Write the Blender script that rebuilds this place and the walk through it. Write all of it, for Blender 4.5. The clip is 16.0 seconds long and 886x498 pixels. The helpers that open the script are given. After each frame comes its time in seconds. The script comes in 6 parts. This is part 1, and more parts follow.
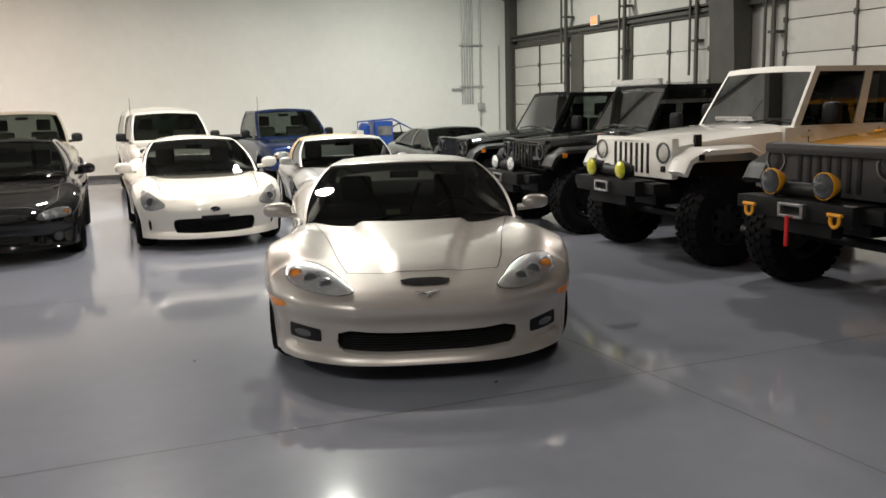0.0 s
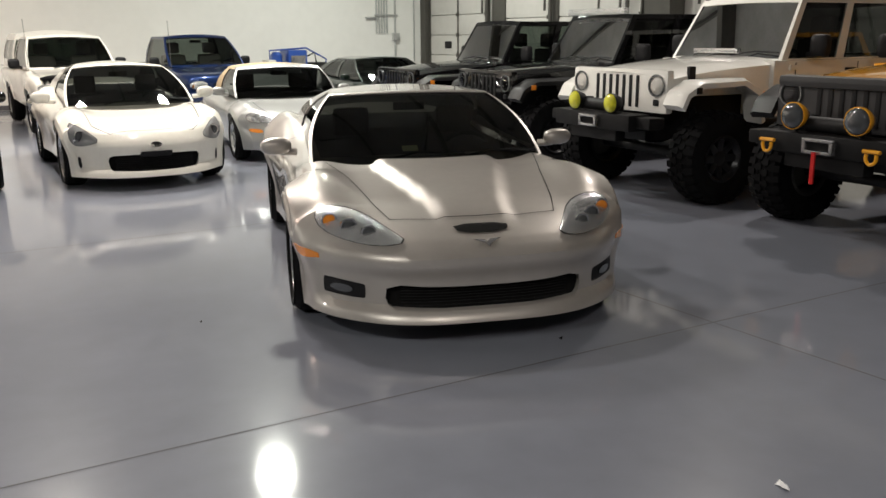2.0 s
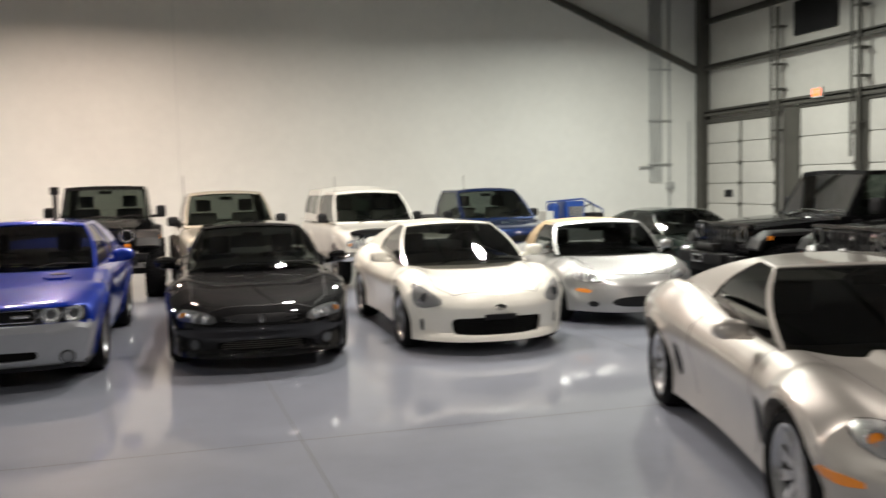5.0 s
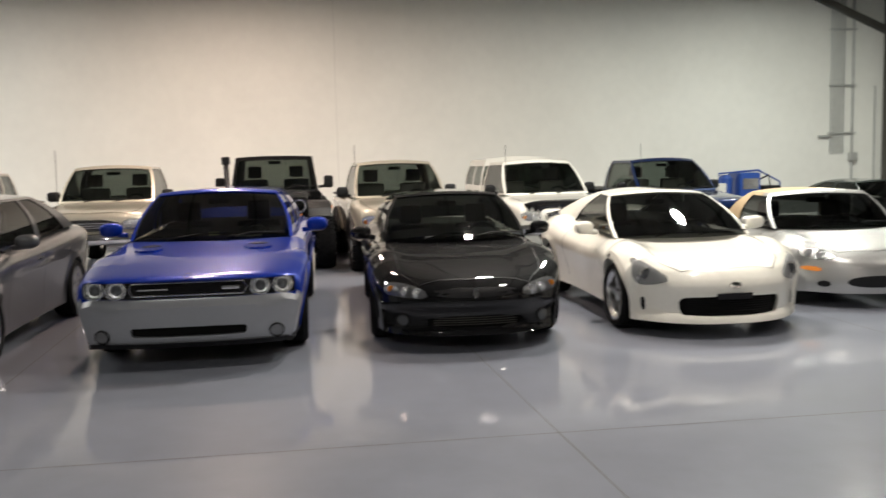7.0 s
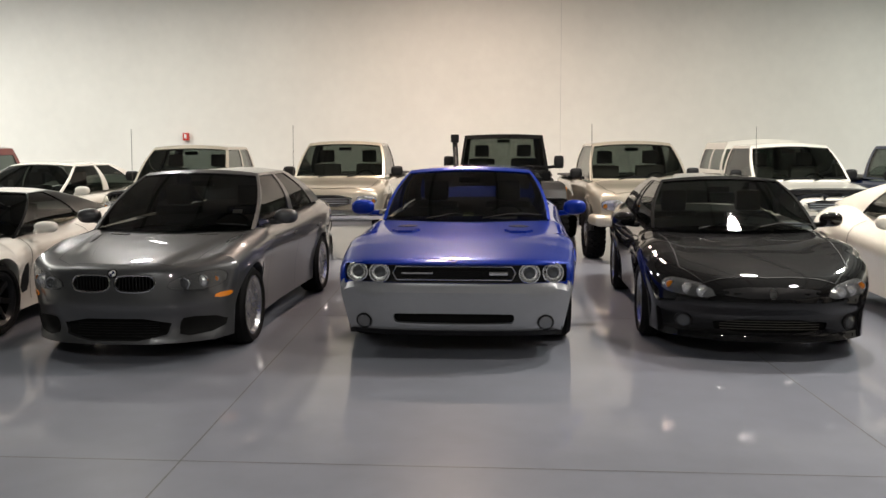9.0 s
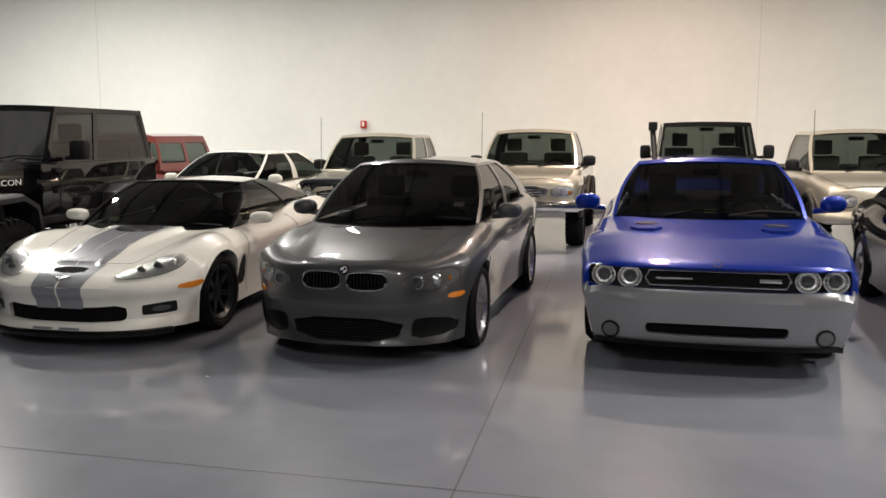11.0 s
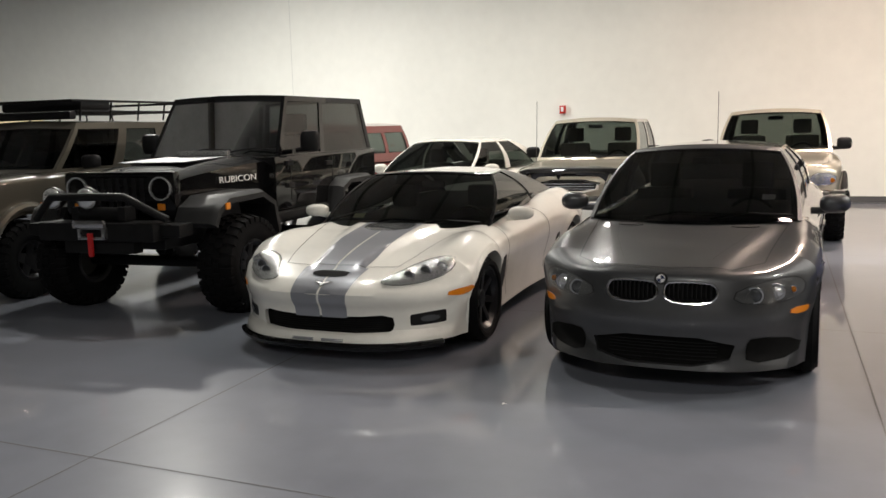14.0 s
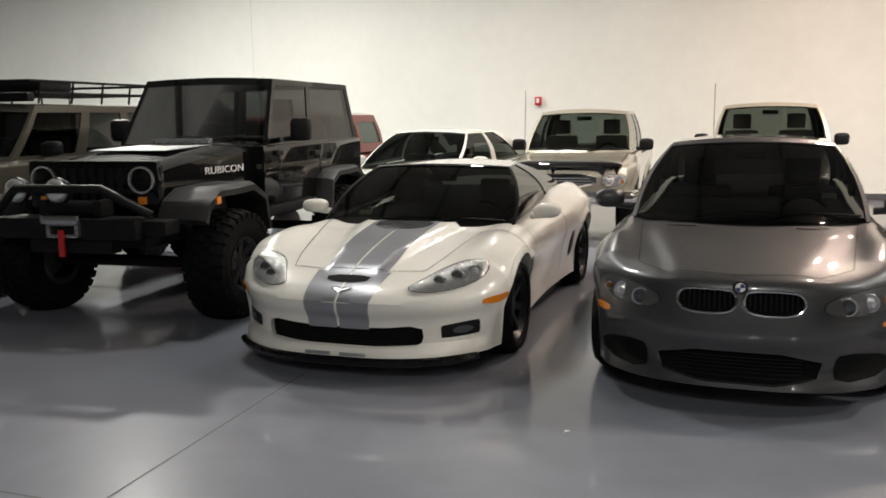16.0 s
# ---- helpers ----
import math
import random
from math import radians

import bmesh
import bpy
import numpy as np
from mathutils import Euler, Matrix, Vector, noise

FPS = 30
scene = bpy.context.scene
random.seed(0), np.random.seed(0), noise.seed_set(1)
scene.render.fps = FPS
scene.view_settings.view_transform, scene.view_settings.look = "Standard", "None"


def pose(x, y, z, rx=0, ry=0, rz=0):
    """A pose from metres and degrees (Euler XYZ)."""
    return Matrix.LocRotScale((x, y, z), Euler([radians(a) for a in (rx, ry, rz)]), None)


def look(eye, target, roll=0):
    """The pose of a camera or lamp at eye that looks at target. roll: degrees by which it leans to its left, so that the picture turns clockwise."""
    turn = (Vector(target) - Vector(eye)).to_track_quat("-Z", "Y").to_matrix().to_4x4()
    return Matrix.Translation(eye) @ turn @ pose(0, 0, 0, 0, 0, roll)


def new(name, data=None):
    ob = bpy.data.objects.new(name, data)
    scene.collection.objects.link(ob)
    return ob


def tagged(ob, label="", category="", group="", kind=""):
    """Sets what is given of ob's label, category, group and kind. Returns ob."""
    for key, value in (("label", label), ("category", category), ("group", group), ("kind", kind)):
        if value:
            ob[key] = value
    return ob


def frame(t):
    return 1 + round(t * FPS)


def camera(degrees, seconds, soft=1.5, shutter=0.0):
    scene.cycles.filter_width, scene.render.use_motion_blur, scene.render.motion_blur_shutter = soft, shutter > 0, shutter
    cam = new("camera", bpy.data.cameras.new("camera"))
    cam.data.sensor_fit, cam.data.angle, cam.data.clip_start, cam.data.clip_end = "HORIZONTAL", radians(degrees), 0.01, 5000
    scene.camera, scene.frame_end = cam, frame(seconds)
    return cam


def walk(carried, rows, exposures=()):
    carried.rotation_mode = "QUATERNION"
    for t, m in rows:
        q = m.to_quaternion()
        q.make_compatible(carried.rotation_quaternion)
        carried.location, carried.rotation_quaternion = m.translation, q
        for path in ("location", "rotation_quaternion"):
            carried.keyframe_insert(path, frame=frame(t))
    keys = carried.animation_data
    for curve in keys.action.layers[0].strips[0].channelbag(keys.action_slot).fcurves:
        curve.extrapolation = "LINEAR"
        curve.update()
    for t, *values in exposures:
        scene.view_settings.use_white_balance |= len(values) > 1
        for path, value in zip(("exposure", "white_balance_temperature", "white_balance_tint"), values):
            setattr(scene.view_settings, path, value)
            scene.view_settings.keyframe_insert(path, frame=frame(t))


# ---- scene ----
cam = camera(54.0, 16.0, shutter=0.5)
PATH = [
    (0, (0.306, -0.334, 1.705), (1.097, 1.474, 1.377), -1.4),
    (0.5, (0.105, -0.085, 1.681), (0.945, 1.691, 1.308), 0.0),
    (1, (-0.08, 0.147, 1.684), (0.902, 1.833, 1.247), -0.9),
    (1.5, (-0.208, 0.427, 1.659), (0.789, 2.102, 1.211), -0.6),
    (2, (-0.302, 0.698, 1.654), (0.712, 2.354, 1.176), -0.4),
    (2.5, (-0.45, 0.92, 1.649), (0.662, 2.513, 1.172), 0.5),
    (3, (-0.583, 1.135, 1.656), (0.63, 2.651, 1.177), -0.8),
    (3.5, (-0.658, 1.411, 1.635), (0.558, 2.931, 1.175), -2.6),
    (4, (-0.728, 1.674, 1.645), (0.418, 3.262, 1.235), -1.3),
    (4.5, (-0.925, 1.919, 1.712), (-0.004, 3.684, 1.516), -2.2),
    (5, (-1.201, 2.129, 1.79), (-0.611, 4.034, 1.642), -1.3),
    (7.3, (-2.064, 3.229, 1.686), (-1.857, 5.206, 1.468), -1.5),
    (7.5, (-2.153, 3.308, 1.683), (-2.066, 5.292, 1.451), -1.3),
    (8, (-2.332, 3.542, 1.681), (-2.398, 5.529, 1.468), -1.6),
    (8.2, (-2.399, 3.614, 1.676), (-2.471, 5.6, 1.448), -0.9),
    (10.3, (-3.124, 4.196, 1.7), (-3.334, 6.171, 1.464), -1.0),
    (10.5, (-3.234, 4.256, 1.693), (-3.557, 6.213, 1.431), -0.3),
    (11, (-3.494, 4.398, 1.695), (-3.916, 6.336, 1.436), -0.2),
    (11.5, (-3.69, 4.51, 1.694), (-4.132, 6.442, 1.43), -0.1),
    (12, (-3.963, 4.58, 1.696), (-4.778, 6.391, 1.457), -2.0),
    (12.5, (-4.177, 4.748, 1.696), (-5.114, 6.497, 1.444), -2.8),
    (13, (-4.363, 4.841, 1.686), (-5.263, 6.61, 1.439), -0.3),
    (13.5, (-4.597, 4.934, 1.691), (-5.395, 6.745, 1.407), -1.7),
    (14, (-4.805, 5.085, 1.676), (-5.555, 6.918, 1.395), -1.5),
    (14.5, (-5.019, 5.301, 1.658), (-5.78, 7.126, 1.358), -1.2),
    (15, (-5.224, 5.421, 1.647), (-5.902, 7.279, 1.348), -0.6),
    (15.5, (-5.438, 5.468, 1.657), (-6.044, 7.355, 1.388), -1.2),
    (16, (-5.625, 5.537, 1.652), (-6.25, 7.413, 1.351), -0.7),
]
walk(cam, [(t, look(eye, target, roll)) for t, eye, target, roll in PATH],
     [(0, 0.06, 6500, 11), (4.0, 0.06, 6500, 11), (7.5, 0.0, 6500, 10), (16, 0.08, 6500, 10)])

# ---- world and lamps ----
world = bpy.data.worlds.new("world")
scene.world = world
world.use_nodes = True
world.node_tree.nodes["Background"].inputs[0].default_value = (0.02, 0.022, 0.025, 1)
world.node_tree.nodes["Background"].inputs[1].default_value = 0.3

WALL_Y, WALL_X, LEFT_X, BACK_Y, CEIL = 23.6, 13.2, -30.0, -22.0, 7.2
WARM, COOL, NEUT, PLAIN = (1.0, 0.77, 0.63), (0.98, 1.0, 0.90), (1.0, 0.92, 0.84), (1.0, 0.975, 0.90)
LAMPS = [  # x, y, colour, watts, spread
    (9.1, 18.6, COOL, 330, 168), (1.0, 14.2, NEUT, 430, 173), (-3.2, 18.7, WARM, 410, 168), (-9.2, 18.4, PLAIN, 225, 170), (-15.4, 17.6, PLAIN, 920, 172), (-23.0, 15.2, PLAIN, 260, 174),
    (4.65, 14.7, COOL, 520, 173), (1.8, 9.8, NEUT, 230, 173), (-3.5, 13.5, WARM, 110, 173), (-10.0, 13.0, PLAIN, 150, 173),
    (9.0, 8.4, NEUT, 210, 173), (-0.5, -3.5, NEUT, 330, 173), (-5.5, 0.5, PLAIN, 430, 173), (-13.5, -1.0, PLAIN, 20, 173)]


# ---- materials ----
def material(name, color, rough=0.5, metal=0.0, noise_scale=0.0, amount=0.1, bump=0.0, bump_scale=80.0, coat=0.0, rough_var=0.0, spec=0.5, island=0.0):
    m = bpy.data.materials.new(name)
    m.use_nodes = True
    nt = m.node_tree
    b = nt.nodes["Principled BSDF"]
    b.inputs["Base Color"].default_value = (*color, 1)
    b.inputs["Roughness"].default_value = rough
    b.inputs["Metallic"].default_value = metal
    b.inputs["Coat Weight"].default_value = coat
    b.inputs["Coat Roughness"].default_value = 0.03
    b.inputs["Specular IOR Level"].default_value = spec
    tc = nt.nodes.new("ShaderNodeTexCoord")
    if noise_scale:
        n1 = nt.nodes.new("ShaderNodeTexNoise")
        n1.inputs["Scale"].default_value, n1.inputs["Detail"].default_value = noise_scale, 6
        n2 = nt.nodes.new("ShaderNodeTexNoise")
        n2.inputs["Scale"].default_value, n2.inputs["Detail"].default_value = noise_scale * 9, 3
        add = nt.nodes.new("ShaderNodeMath")
        add.operation = "MULTIPLY_ADD"
        ramp = nt.nodes.new("ShaderNodeMapRange")
        ramp.inputs["From Min"].default_value, ramp.inputs["From Max"].default_value = 0.45, 0.95
        ramp.inputs["To Min"].default_value, ramp.inputs["To Max"].default_value = 1 - amount, 1 + amount
        mul = nt.nodes.new("ShaderNodeVectorMath")
        mul.operation = "SCALE"
        mul.inputs[0].default_value = color
        for n in (n1, n2):
            nt.links.new(tc.outputs["Object"], n.inputs["Vector"])
        nt.links.new(n2.outputs["Fac"], add.inputs[0])
        add.inputs[1].default_value = 0.4
        nt.links.new(n1.outputs["Fac"], add.inputs[2])
        nt.links.new(add.outputs[0], ramp.inputs["Value"])
        nt.links.new(ramp.outputs[0], mul.inputs["Scale"])
        nt.links.new(mul.outputs[0], b.inputs["Base Color"])
        if rough_var:
            r2 = nt.nodes.new("ShaderNodeMapRange")
            r2.inputs["From Min"].default_value, r2.inputs["From Max"].default_value = 0.5, 0.95
            r2.inputs["To Min"].default_value, r2.inputs["To Max"].default_value = rough - rough_var, rough + rough_var
            nt.links.new(add.outputs[0], r2.inputs["Value"])
            nt.links.new(r2.outputs[0], b.inputs["Roughness"])
    if bump:
        n3 = nt.nodes.new("ShaderNodeTexNoise")
        n3.inputs["Scale"].default_value, n3.inputs["Detail"].default_value = bump_scale, 4
        nt.links.new(tc.outputs["Object"], n3.inputs["Vector"])
        bn = nt.nodes.new("ShaderNodeBump")
        bn.inputs["Strength"].default_value, bn.inputs["Distance"].default_value = bump, 0.01
        nt.links.new(n3.outputs["Fac"], bn.inputs["Height"])
        nt.links.new(bn.outputs[0], b.inputs["Normal"])
    return m


def paint(name, color, metal=0.0, rough=0.28, amount=0.05, spec=0.15):
    return material(name, color, rough, metal, 2.5, amount, 0.0, coat=1.0, spec=spec)


def glass(name, tint, dark=0.5, ior=1.5):
    """Thin pane: a tinted see-through body with a glossy face."""
    m = bpy.data.materials.new(name)
    m.use_nodes = True
    nt = m.node_tree
    nt.nodes.remove(nt.nodes["Principled BSDF"])
    out = nt.nodes["Material Output"]
    tr = nt.nodes.new("ShaderNodeBsdfTransparent")
    tr.inputs[0].default_value = (*[c * dark for c in tint], 1)
    gl = nt.nodes.new("ShaderNodeBsdfGlossy")
    gl.inputs["Roughness"].default_value = 0.02
    fr = nt.nodes.new("ShaderNodeFresnel")
    fr.inputs["IOR"].default_value = ior
    mx = nt.nodes.new("ShaderNodeMixShader")
    nt.links.new(fr.outputs[0], mx.inputs[0])
    nt.links.new(tr.outputs[0], mx.inputs[1])
    nt.links.new(gl.outputs[0], mx.inputs[2])
    nt.links.new(mx.outputs[0], out.inputs[0])
    return m


def glow(name, color, strength):
    m = material(name, color, 0.4)
    b = m.node_tree.nodes["Principled BSDF"]
    b.inputs["Emission Color"].default_value = (*color, 1)
    b.inputs["Emission Strength"].default_value = strength
    return m


M_FLOOR = material("epoxy_floor", (0.206, 0.219, 0.258), 0.36, 0, 0.55, 0.12, 0.03, 6.0, 0.85, 0.06, 0.06)
M_FLOOR.node_tree.nodes["Principled BSDF"].inputs["Coat Roughness"].default_value = 0.075
M_JOINT = material("joint_filler", (0.085, 0.085, 0.09), 0.7)
M_WALL = material("painted_block_wall", (0.80, 0.80, 0.755), 0.6, 0, 0.5, 0.05, 0.12, 30.0)
M_PANEL = material("insulation_panel", (0.58, 0.57, 0.53), 0.55, 0, 0.8, 0.08, 0.2, 8.0)
M_STEEL = material("dark_primer_steel", (0.075, 0.072, 0.062), 0.55, 0.1, 3, 0.15)
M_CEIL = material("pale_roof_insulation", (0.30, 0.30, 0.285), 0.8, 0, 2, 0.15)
M_PIPE = material("galvanised_conduit", (0.5, 0.51, 0.5), 0.4, 0.6, 4, 0.1)
M_RUB = material("tyre_rubber", (0.006, 0.006, 0.0065), 0.8, 0, 14, 0.25, 0.2, 120, spec=0.1)
M_BLK = material("black_plastic", (0.010, 0.010, 0.011), 0.5, 0, 20, 0.15, 0.1, 200, spec=0.2)
M_MATTE = material("black_powder_coat", (0.011, 0.011, 0.0115), 0.5, 0.0, 12, 0.2, 0.15, 150, spec=0.12)
M_BLKDEEP = material("unlit_slot", (0.006, 0.006, 0.006), 0.9, 0, 30, 0.2, spec=0.1)
M_INT = material("dark_cloth", (0.026, 0.025, 0.025), 0.85, 0, 30, 0.2)
M_TANINT = material("grey_cloth", (0.11, 0.10, 0.09), 0.85, 0, 30, 0.2)
M_CHROME = material("chrome", (0.75, 0.75, 0.75), 0.08, 1.0)
M_ALLOY = material("silver_alloy", (0.55, 0.55, 0.56), 0.25, 0.9, 8, 0.08)
M_DKALLOY = material("black_alloy", (0.02, 0.02, 0.022), 0.3, 0.5, 8, 0.1)
M_AMBER = material("amber_lens", (0.75, 0.24, 0.02), 0.12, coat=1.0)
M_RED = material("red_lens", (0.5, 0.02, 0.02), 0.2, coat=1.0)
M_REFL = material("lamp_reflector", (0.80, 0.81, 0.81), 0.2, 0.75, 6, 0.1, 0.9, 38)
M_LBOX = material("lamp_housing", (0.55, 0.555, 0.56), 0.22, 0.5)
M_DKBOX = material("smoked_lamp_housing", (0.20, 0.205, 0.21), 0.2, 0.6)
M_BULB = material("lamp_projector", (0.08, 0.085, 0.09), 0.08, 0.3, coat=1.0)
M_YELLOW = material("yellow_lens", (0.55, 0.55, 0.02), 0.15, 0, 14, 0.3, 0.5, 60, coat=1.0)
M_WHITE = material("white_vinyl", (0.8, 0.8, 0.8), 0.5)
M_STICK = material("sticker_paper", (0.62, 0.66, 0.34), 0.6)
G_DARK = glass("smoked_glass", (0.9, 0.95, 0.92), 0.24)
G_MID = glass("green_tint_glass", (0.9, 1.0, 0.93), 0.36)
G_LENS = glass("clear_lens", (1, 1, 1), 0.96, 1.25)


# ---- mesh helpers ----
def mesh_ob(name, bm, mat, parent=None, label="", smooth=40.0):
    me = bpy.data.meshes.new(name)
    bm.to_mesh(me)
    bm.free()
    for m in (mat if isinstance(mat, (list, tuple)) else [mat]):
        me.materials.append(m)
    if smooth:
        me.polygons.foreach_set("use_smooth", [True] * len(me.polygons))
        me.set_sharp_from_angle(angle=radians(smooth))
    ob = new(name, me)
    if parent is not None:
        ob.parent = parent
    if label:
        tagged(ob, label=label)
    return ob


def part(name, bm, mat, parent, label="", smooth=40.0):
    return mesh_ob(name, bm, mat, parent, label, smooth)


def again(name, ob, parent, m):
    """Another object on the mesh of ob, under parent, at the local pose m."""
    o = new(name, ob.data)
    o.parent = parent
    o.matrix_basis = m
    return o


def box(bm, x0, x1, y0, y1, z0, z1, bevel=0.0, taper=None):
    r = bmesh.ops.create_cube(bm, size=1.0)
    vs = r["verts"]
    for v in vs:
        v.co = Vector(((x0 + x1) / 2 + v.co.x * (x1 - x0), (y0 + y1) / 2 + v.co.y * (y1 - y0), (z0 + z1) / 2 + v.co.z * (z1 - z0)))
    if bevel:
        es = list({e for v in vs for e in v.link_edges})
        bmesh.ops.bevel(bm, geom=es, offset=bevel, segments=2, affect="EDGES", profile=0.7)
    return vs


def boxed(*args, bevel=0.0):
    bm = bmesh.new()
    box(bm, *args, bevel=bevel)
    return bm


def tube(bm, pts, r, seg=10):
    """A round bar along a line of points."""
    rings = []
    pts = [Vector(p) for p in pts]
    for i, p in enumerate(pts):
        d = (pts[min(i + 1, len(pts) - 1)] - pts[max(i - 1, 0)]).normalized()
        a = d.orthogonal().normalized() if i == 0 else (rings_a - d * rings_a.dot(d)).normalized()
        rings_a = a
        b = d.cross(a)
        rings.append([bm.verts.new(p + r * (math.cos(t) * a + math.sin(t) * b)) for t in [2 * math.pi * k / seg for k in range(seg)]])
    for r0, r1 in zip(rings, rings[1:]):
        for k in range(seg):
            bm.faces.new((r0[k], r0[(k + 1) % seg], r1[(k + 1) % seg], r1[k]))
    bm.faces.new(rings[0][::-1])
    bm.faces.new(rings[-1])
    return bm


def lathe(bm, prof, seg=32, axis="x"):
    """Turns a line of (along, radius) round an axis; closed when the line is."""
    rings = []
    for a, r in prof:
        ring = []
        for k in range(seg):
            t = 2 * math.pi * k / seg
            c, s = r * math.cos(t), r * math.sin(t)
            ring.append(bm.verts.new((a, c, s) if axis == "x" else ((c, a, s) if axis == "y" else (c, s, a))))
        rings.append(ring)
    for r0, r1 in zip(rings, rings[1:]):
        for k in range(seg):
            bm.faces.new((r0[k], r0[(k + 1) % seg], r1[(k + 1) % seg], r1[k]))
    return bm


def curve(pts):
    """A smooth function through (x, value) points (monotone cubic)."""
    xs, ys = [p[0] for p in pts], [p[1] for p in pts]
    n = len(xs)
    d = [(ys[i + 1] - ys[i]) / (xs[i + 1] - xs[i]) for i in range(n - 1)]
    m = [d[0] if n > 1 else 0] + [0 if d[i - 1] * d[i] <= 0 else 2 * d[i - 1] * d[i] / (d[i - 1] + d[i]) for i in range(1, n - 1)] + [d[-1] if n > 1 else 0]

    def f(x):
        if x <= xs[0]:
            return ys[0]
        if x >= xs[-1]:
            return ys[-1]
        i = max(k for k in range(n - 1) if xs[k] <= x)
        h = xs[i + 1] - xs[i]
        t = (x - xs[i]) / h
        return ((2 * t**3 - 3 * t**2 + 1) * ys[i] + (t**3 - 2 * t**2 + t) * h * m[i] + (-2 * t**3 + 3 * t**2) * ys[i + 1] + (t**3 - t**2) * h * m[i + 1])
    return f


def hull(spec):
    """The closed lower body of a car. It faces -y, its nose at y = 0, and is the same on both sides."""
    L = spec["L"]
    top, wid, mid, low = curve(spec["top"]), curve(spec["wid"]), curve(spec["mid"]), curve(spec["low"])
    n_exp = spec.get("n", 3.0)
    bump = spec.get("bump")  # (curve of heights along y, where across, how wide)
    bf = curve(bump[0]) if bump else None
    crease = spec.get("crease", 0.0)
    R, zw = spec["arch"], spec["axle_z"]
    ys = set(np.linspace(0, L, spec.get("steps", 56)).round(3))
    for a in spec["axles"]:
        ys = {y for y in ys if abs(y - a) > R + 0.012}
        ys |= {round(a + R * math.cos(math.pi * k / 20), 4) for k in range(21)} | {round(a - R - 0.008, 4), round(a + R + 0.008, 4)}
    ys |= {0.0, 0.012, 0.03, 0.06, 0.10, L - 0.03, L - 0.01, L}
    ys = sorted(y for y in ys if 0 <= y <= L)
    NT, NS = 30, 12
    flat = [0.84 * i / 18 for i in range(19)]
    t0 = math.asin(flat[-1] ** (n_exp / 2))
    across = flat + [math.sin(t0 + (math.pi / 2 - t0) * k / (NT - 18)) ** (2 / n_exp) for k in range(1, NT - 17)]
    dome = spec.get("dome")  # raised middle of the hood: (curve of heights along y, curve of half widths along y, edge)
    df, dw = (curve(dome[0]), curve(dome[1])) if dome else (None, None)
    f0, r0 = spec["axles"][0] - R, L - spec["axles"][1] - R
    sweep, sp, rsweep = spec.get("sweep", 0.3), spec.get("sweep_p", 2.6), spec.get("rsweep", 0.2)
    prof = curve(spec["face"]) if spec.get("face") else (lambda z: 0.0)
    flare = spec.get("flare", 0.0)

    def point(y, x, z, w):
        u = min(abs(x) / w, 1.05)
        k = max(0.0, 1 - y / max(f0, 0.05))
        y2 = y + sweep * u**sp * k + prof(z) * k * k
        kr = max(0.0, 1 - (L - y) / max(r0, 0.05))
        return Vector((x, y2 - rsweep * u**2.5 * kr, z))

    bm = bmesh.new()
    rows = []
    for y in ys:
        w, zc, zm, zb = wid(y), top(y), mid(y), low(y)
        zl = zb
        fl = 0.0
        for a in spec["axles"]:
            d = abs(y - a)
            if d < R:
                zl = max(zl, zw + math.sqrt(max(R * R - d * d, 0)))
            fl = max(fl, flare * math.exp(-((d / (R * 1.05)) ** 6)))
        zm2 = max(zm, zl + 0.03)
        zc2 = max(zc, zm2 + 0.02)
        pts = []
        for i in range(NT + 1):
            x = w * min(across[i], 1.0)
            z = zm2 + (zc2 - zm2) * max(0.0, 1 - min(across[i], 1.0) ** n_exp) ** (1 / n_exp)
            if df:
                e = min(max((dw(y) + dome[2] - x) / dome[2], 0.0), 1.0)
                z += df(y) * e * e * (3 - 2 * e)
            if bf:
                u = x / w
                z += bf(y) * math.exp(-(((u - bump[1]) / bump[2]) ** 2))
            pts.append((x, z))
        for i in range(1, NS + 1):
            t = i / NS
            z = zm2 + (zl - zm2) * t
            s = (zm - z) / max(zm - zb, 0.05)
            x = w * (1 - spec.get("tuck", 0.06) * s * s) - crease * math.sin(math.pi * min(max(s, 0), 1))
            near = max(0.0, 1 - (z - zl) / 0.14)
            x += fl * near
            pts.append((x, z))
        right = [bm.verts.new(point(y, x, z, w)) for x, z in pts]
        left = [right[0]] + [bm.verts.new(point(y, -x, z, w)) for x, z in pts[1:]]
        rows.append((left, right, w))
    n = NT + NS
    for (l0, r0_, _), (l1, r1_, _) in zip(rows, rows[1:]):
        for i in range(n):
            bm.faces.new((r0_[i], r0_[i + 1], r1_[i + 1], r1_[i]))
            bm.faces.new((l0[i], l1[i], l1[i + 1], l0[i + 1]))
        bm.faces.new((r0_[n], l0[n], l1[n], r1_[n]))
    for end in (0, -1):
        left, right, w = rows[end]
        y = ys[end]
        zb = right[n].co.z
        grids = []
        for side in (left, right):
            cols = []
            for i in range(NT + 1):
                v = side[i]
                if i == NT:
                    cols.append([side[NT + k] for k in range(NS + 1)])
                    continue
                if i == 0 and side is right:
                    cols.append(grids[0][0])
                    continue
                x0 = v.co.x
                xb = (side[n].co.x) * (abs(x0) / w)
                col = [v]
                for k in range(1, NS + 1):
                    t = k / NS
                    z = v.co.z + (zb - v.co.z) * t
                    x = x0 + (xb - x0) * t if abs(x0) > 1e-6 else 0.0
                    col.append(bm.verts.new(point(y, x, z, w)))
                cols.append(col)
            grids.append(cols)
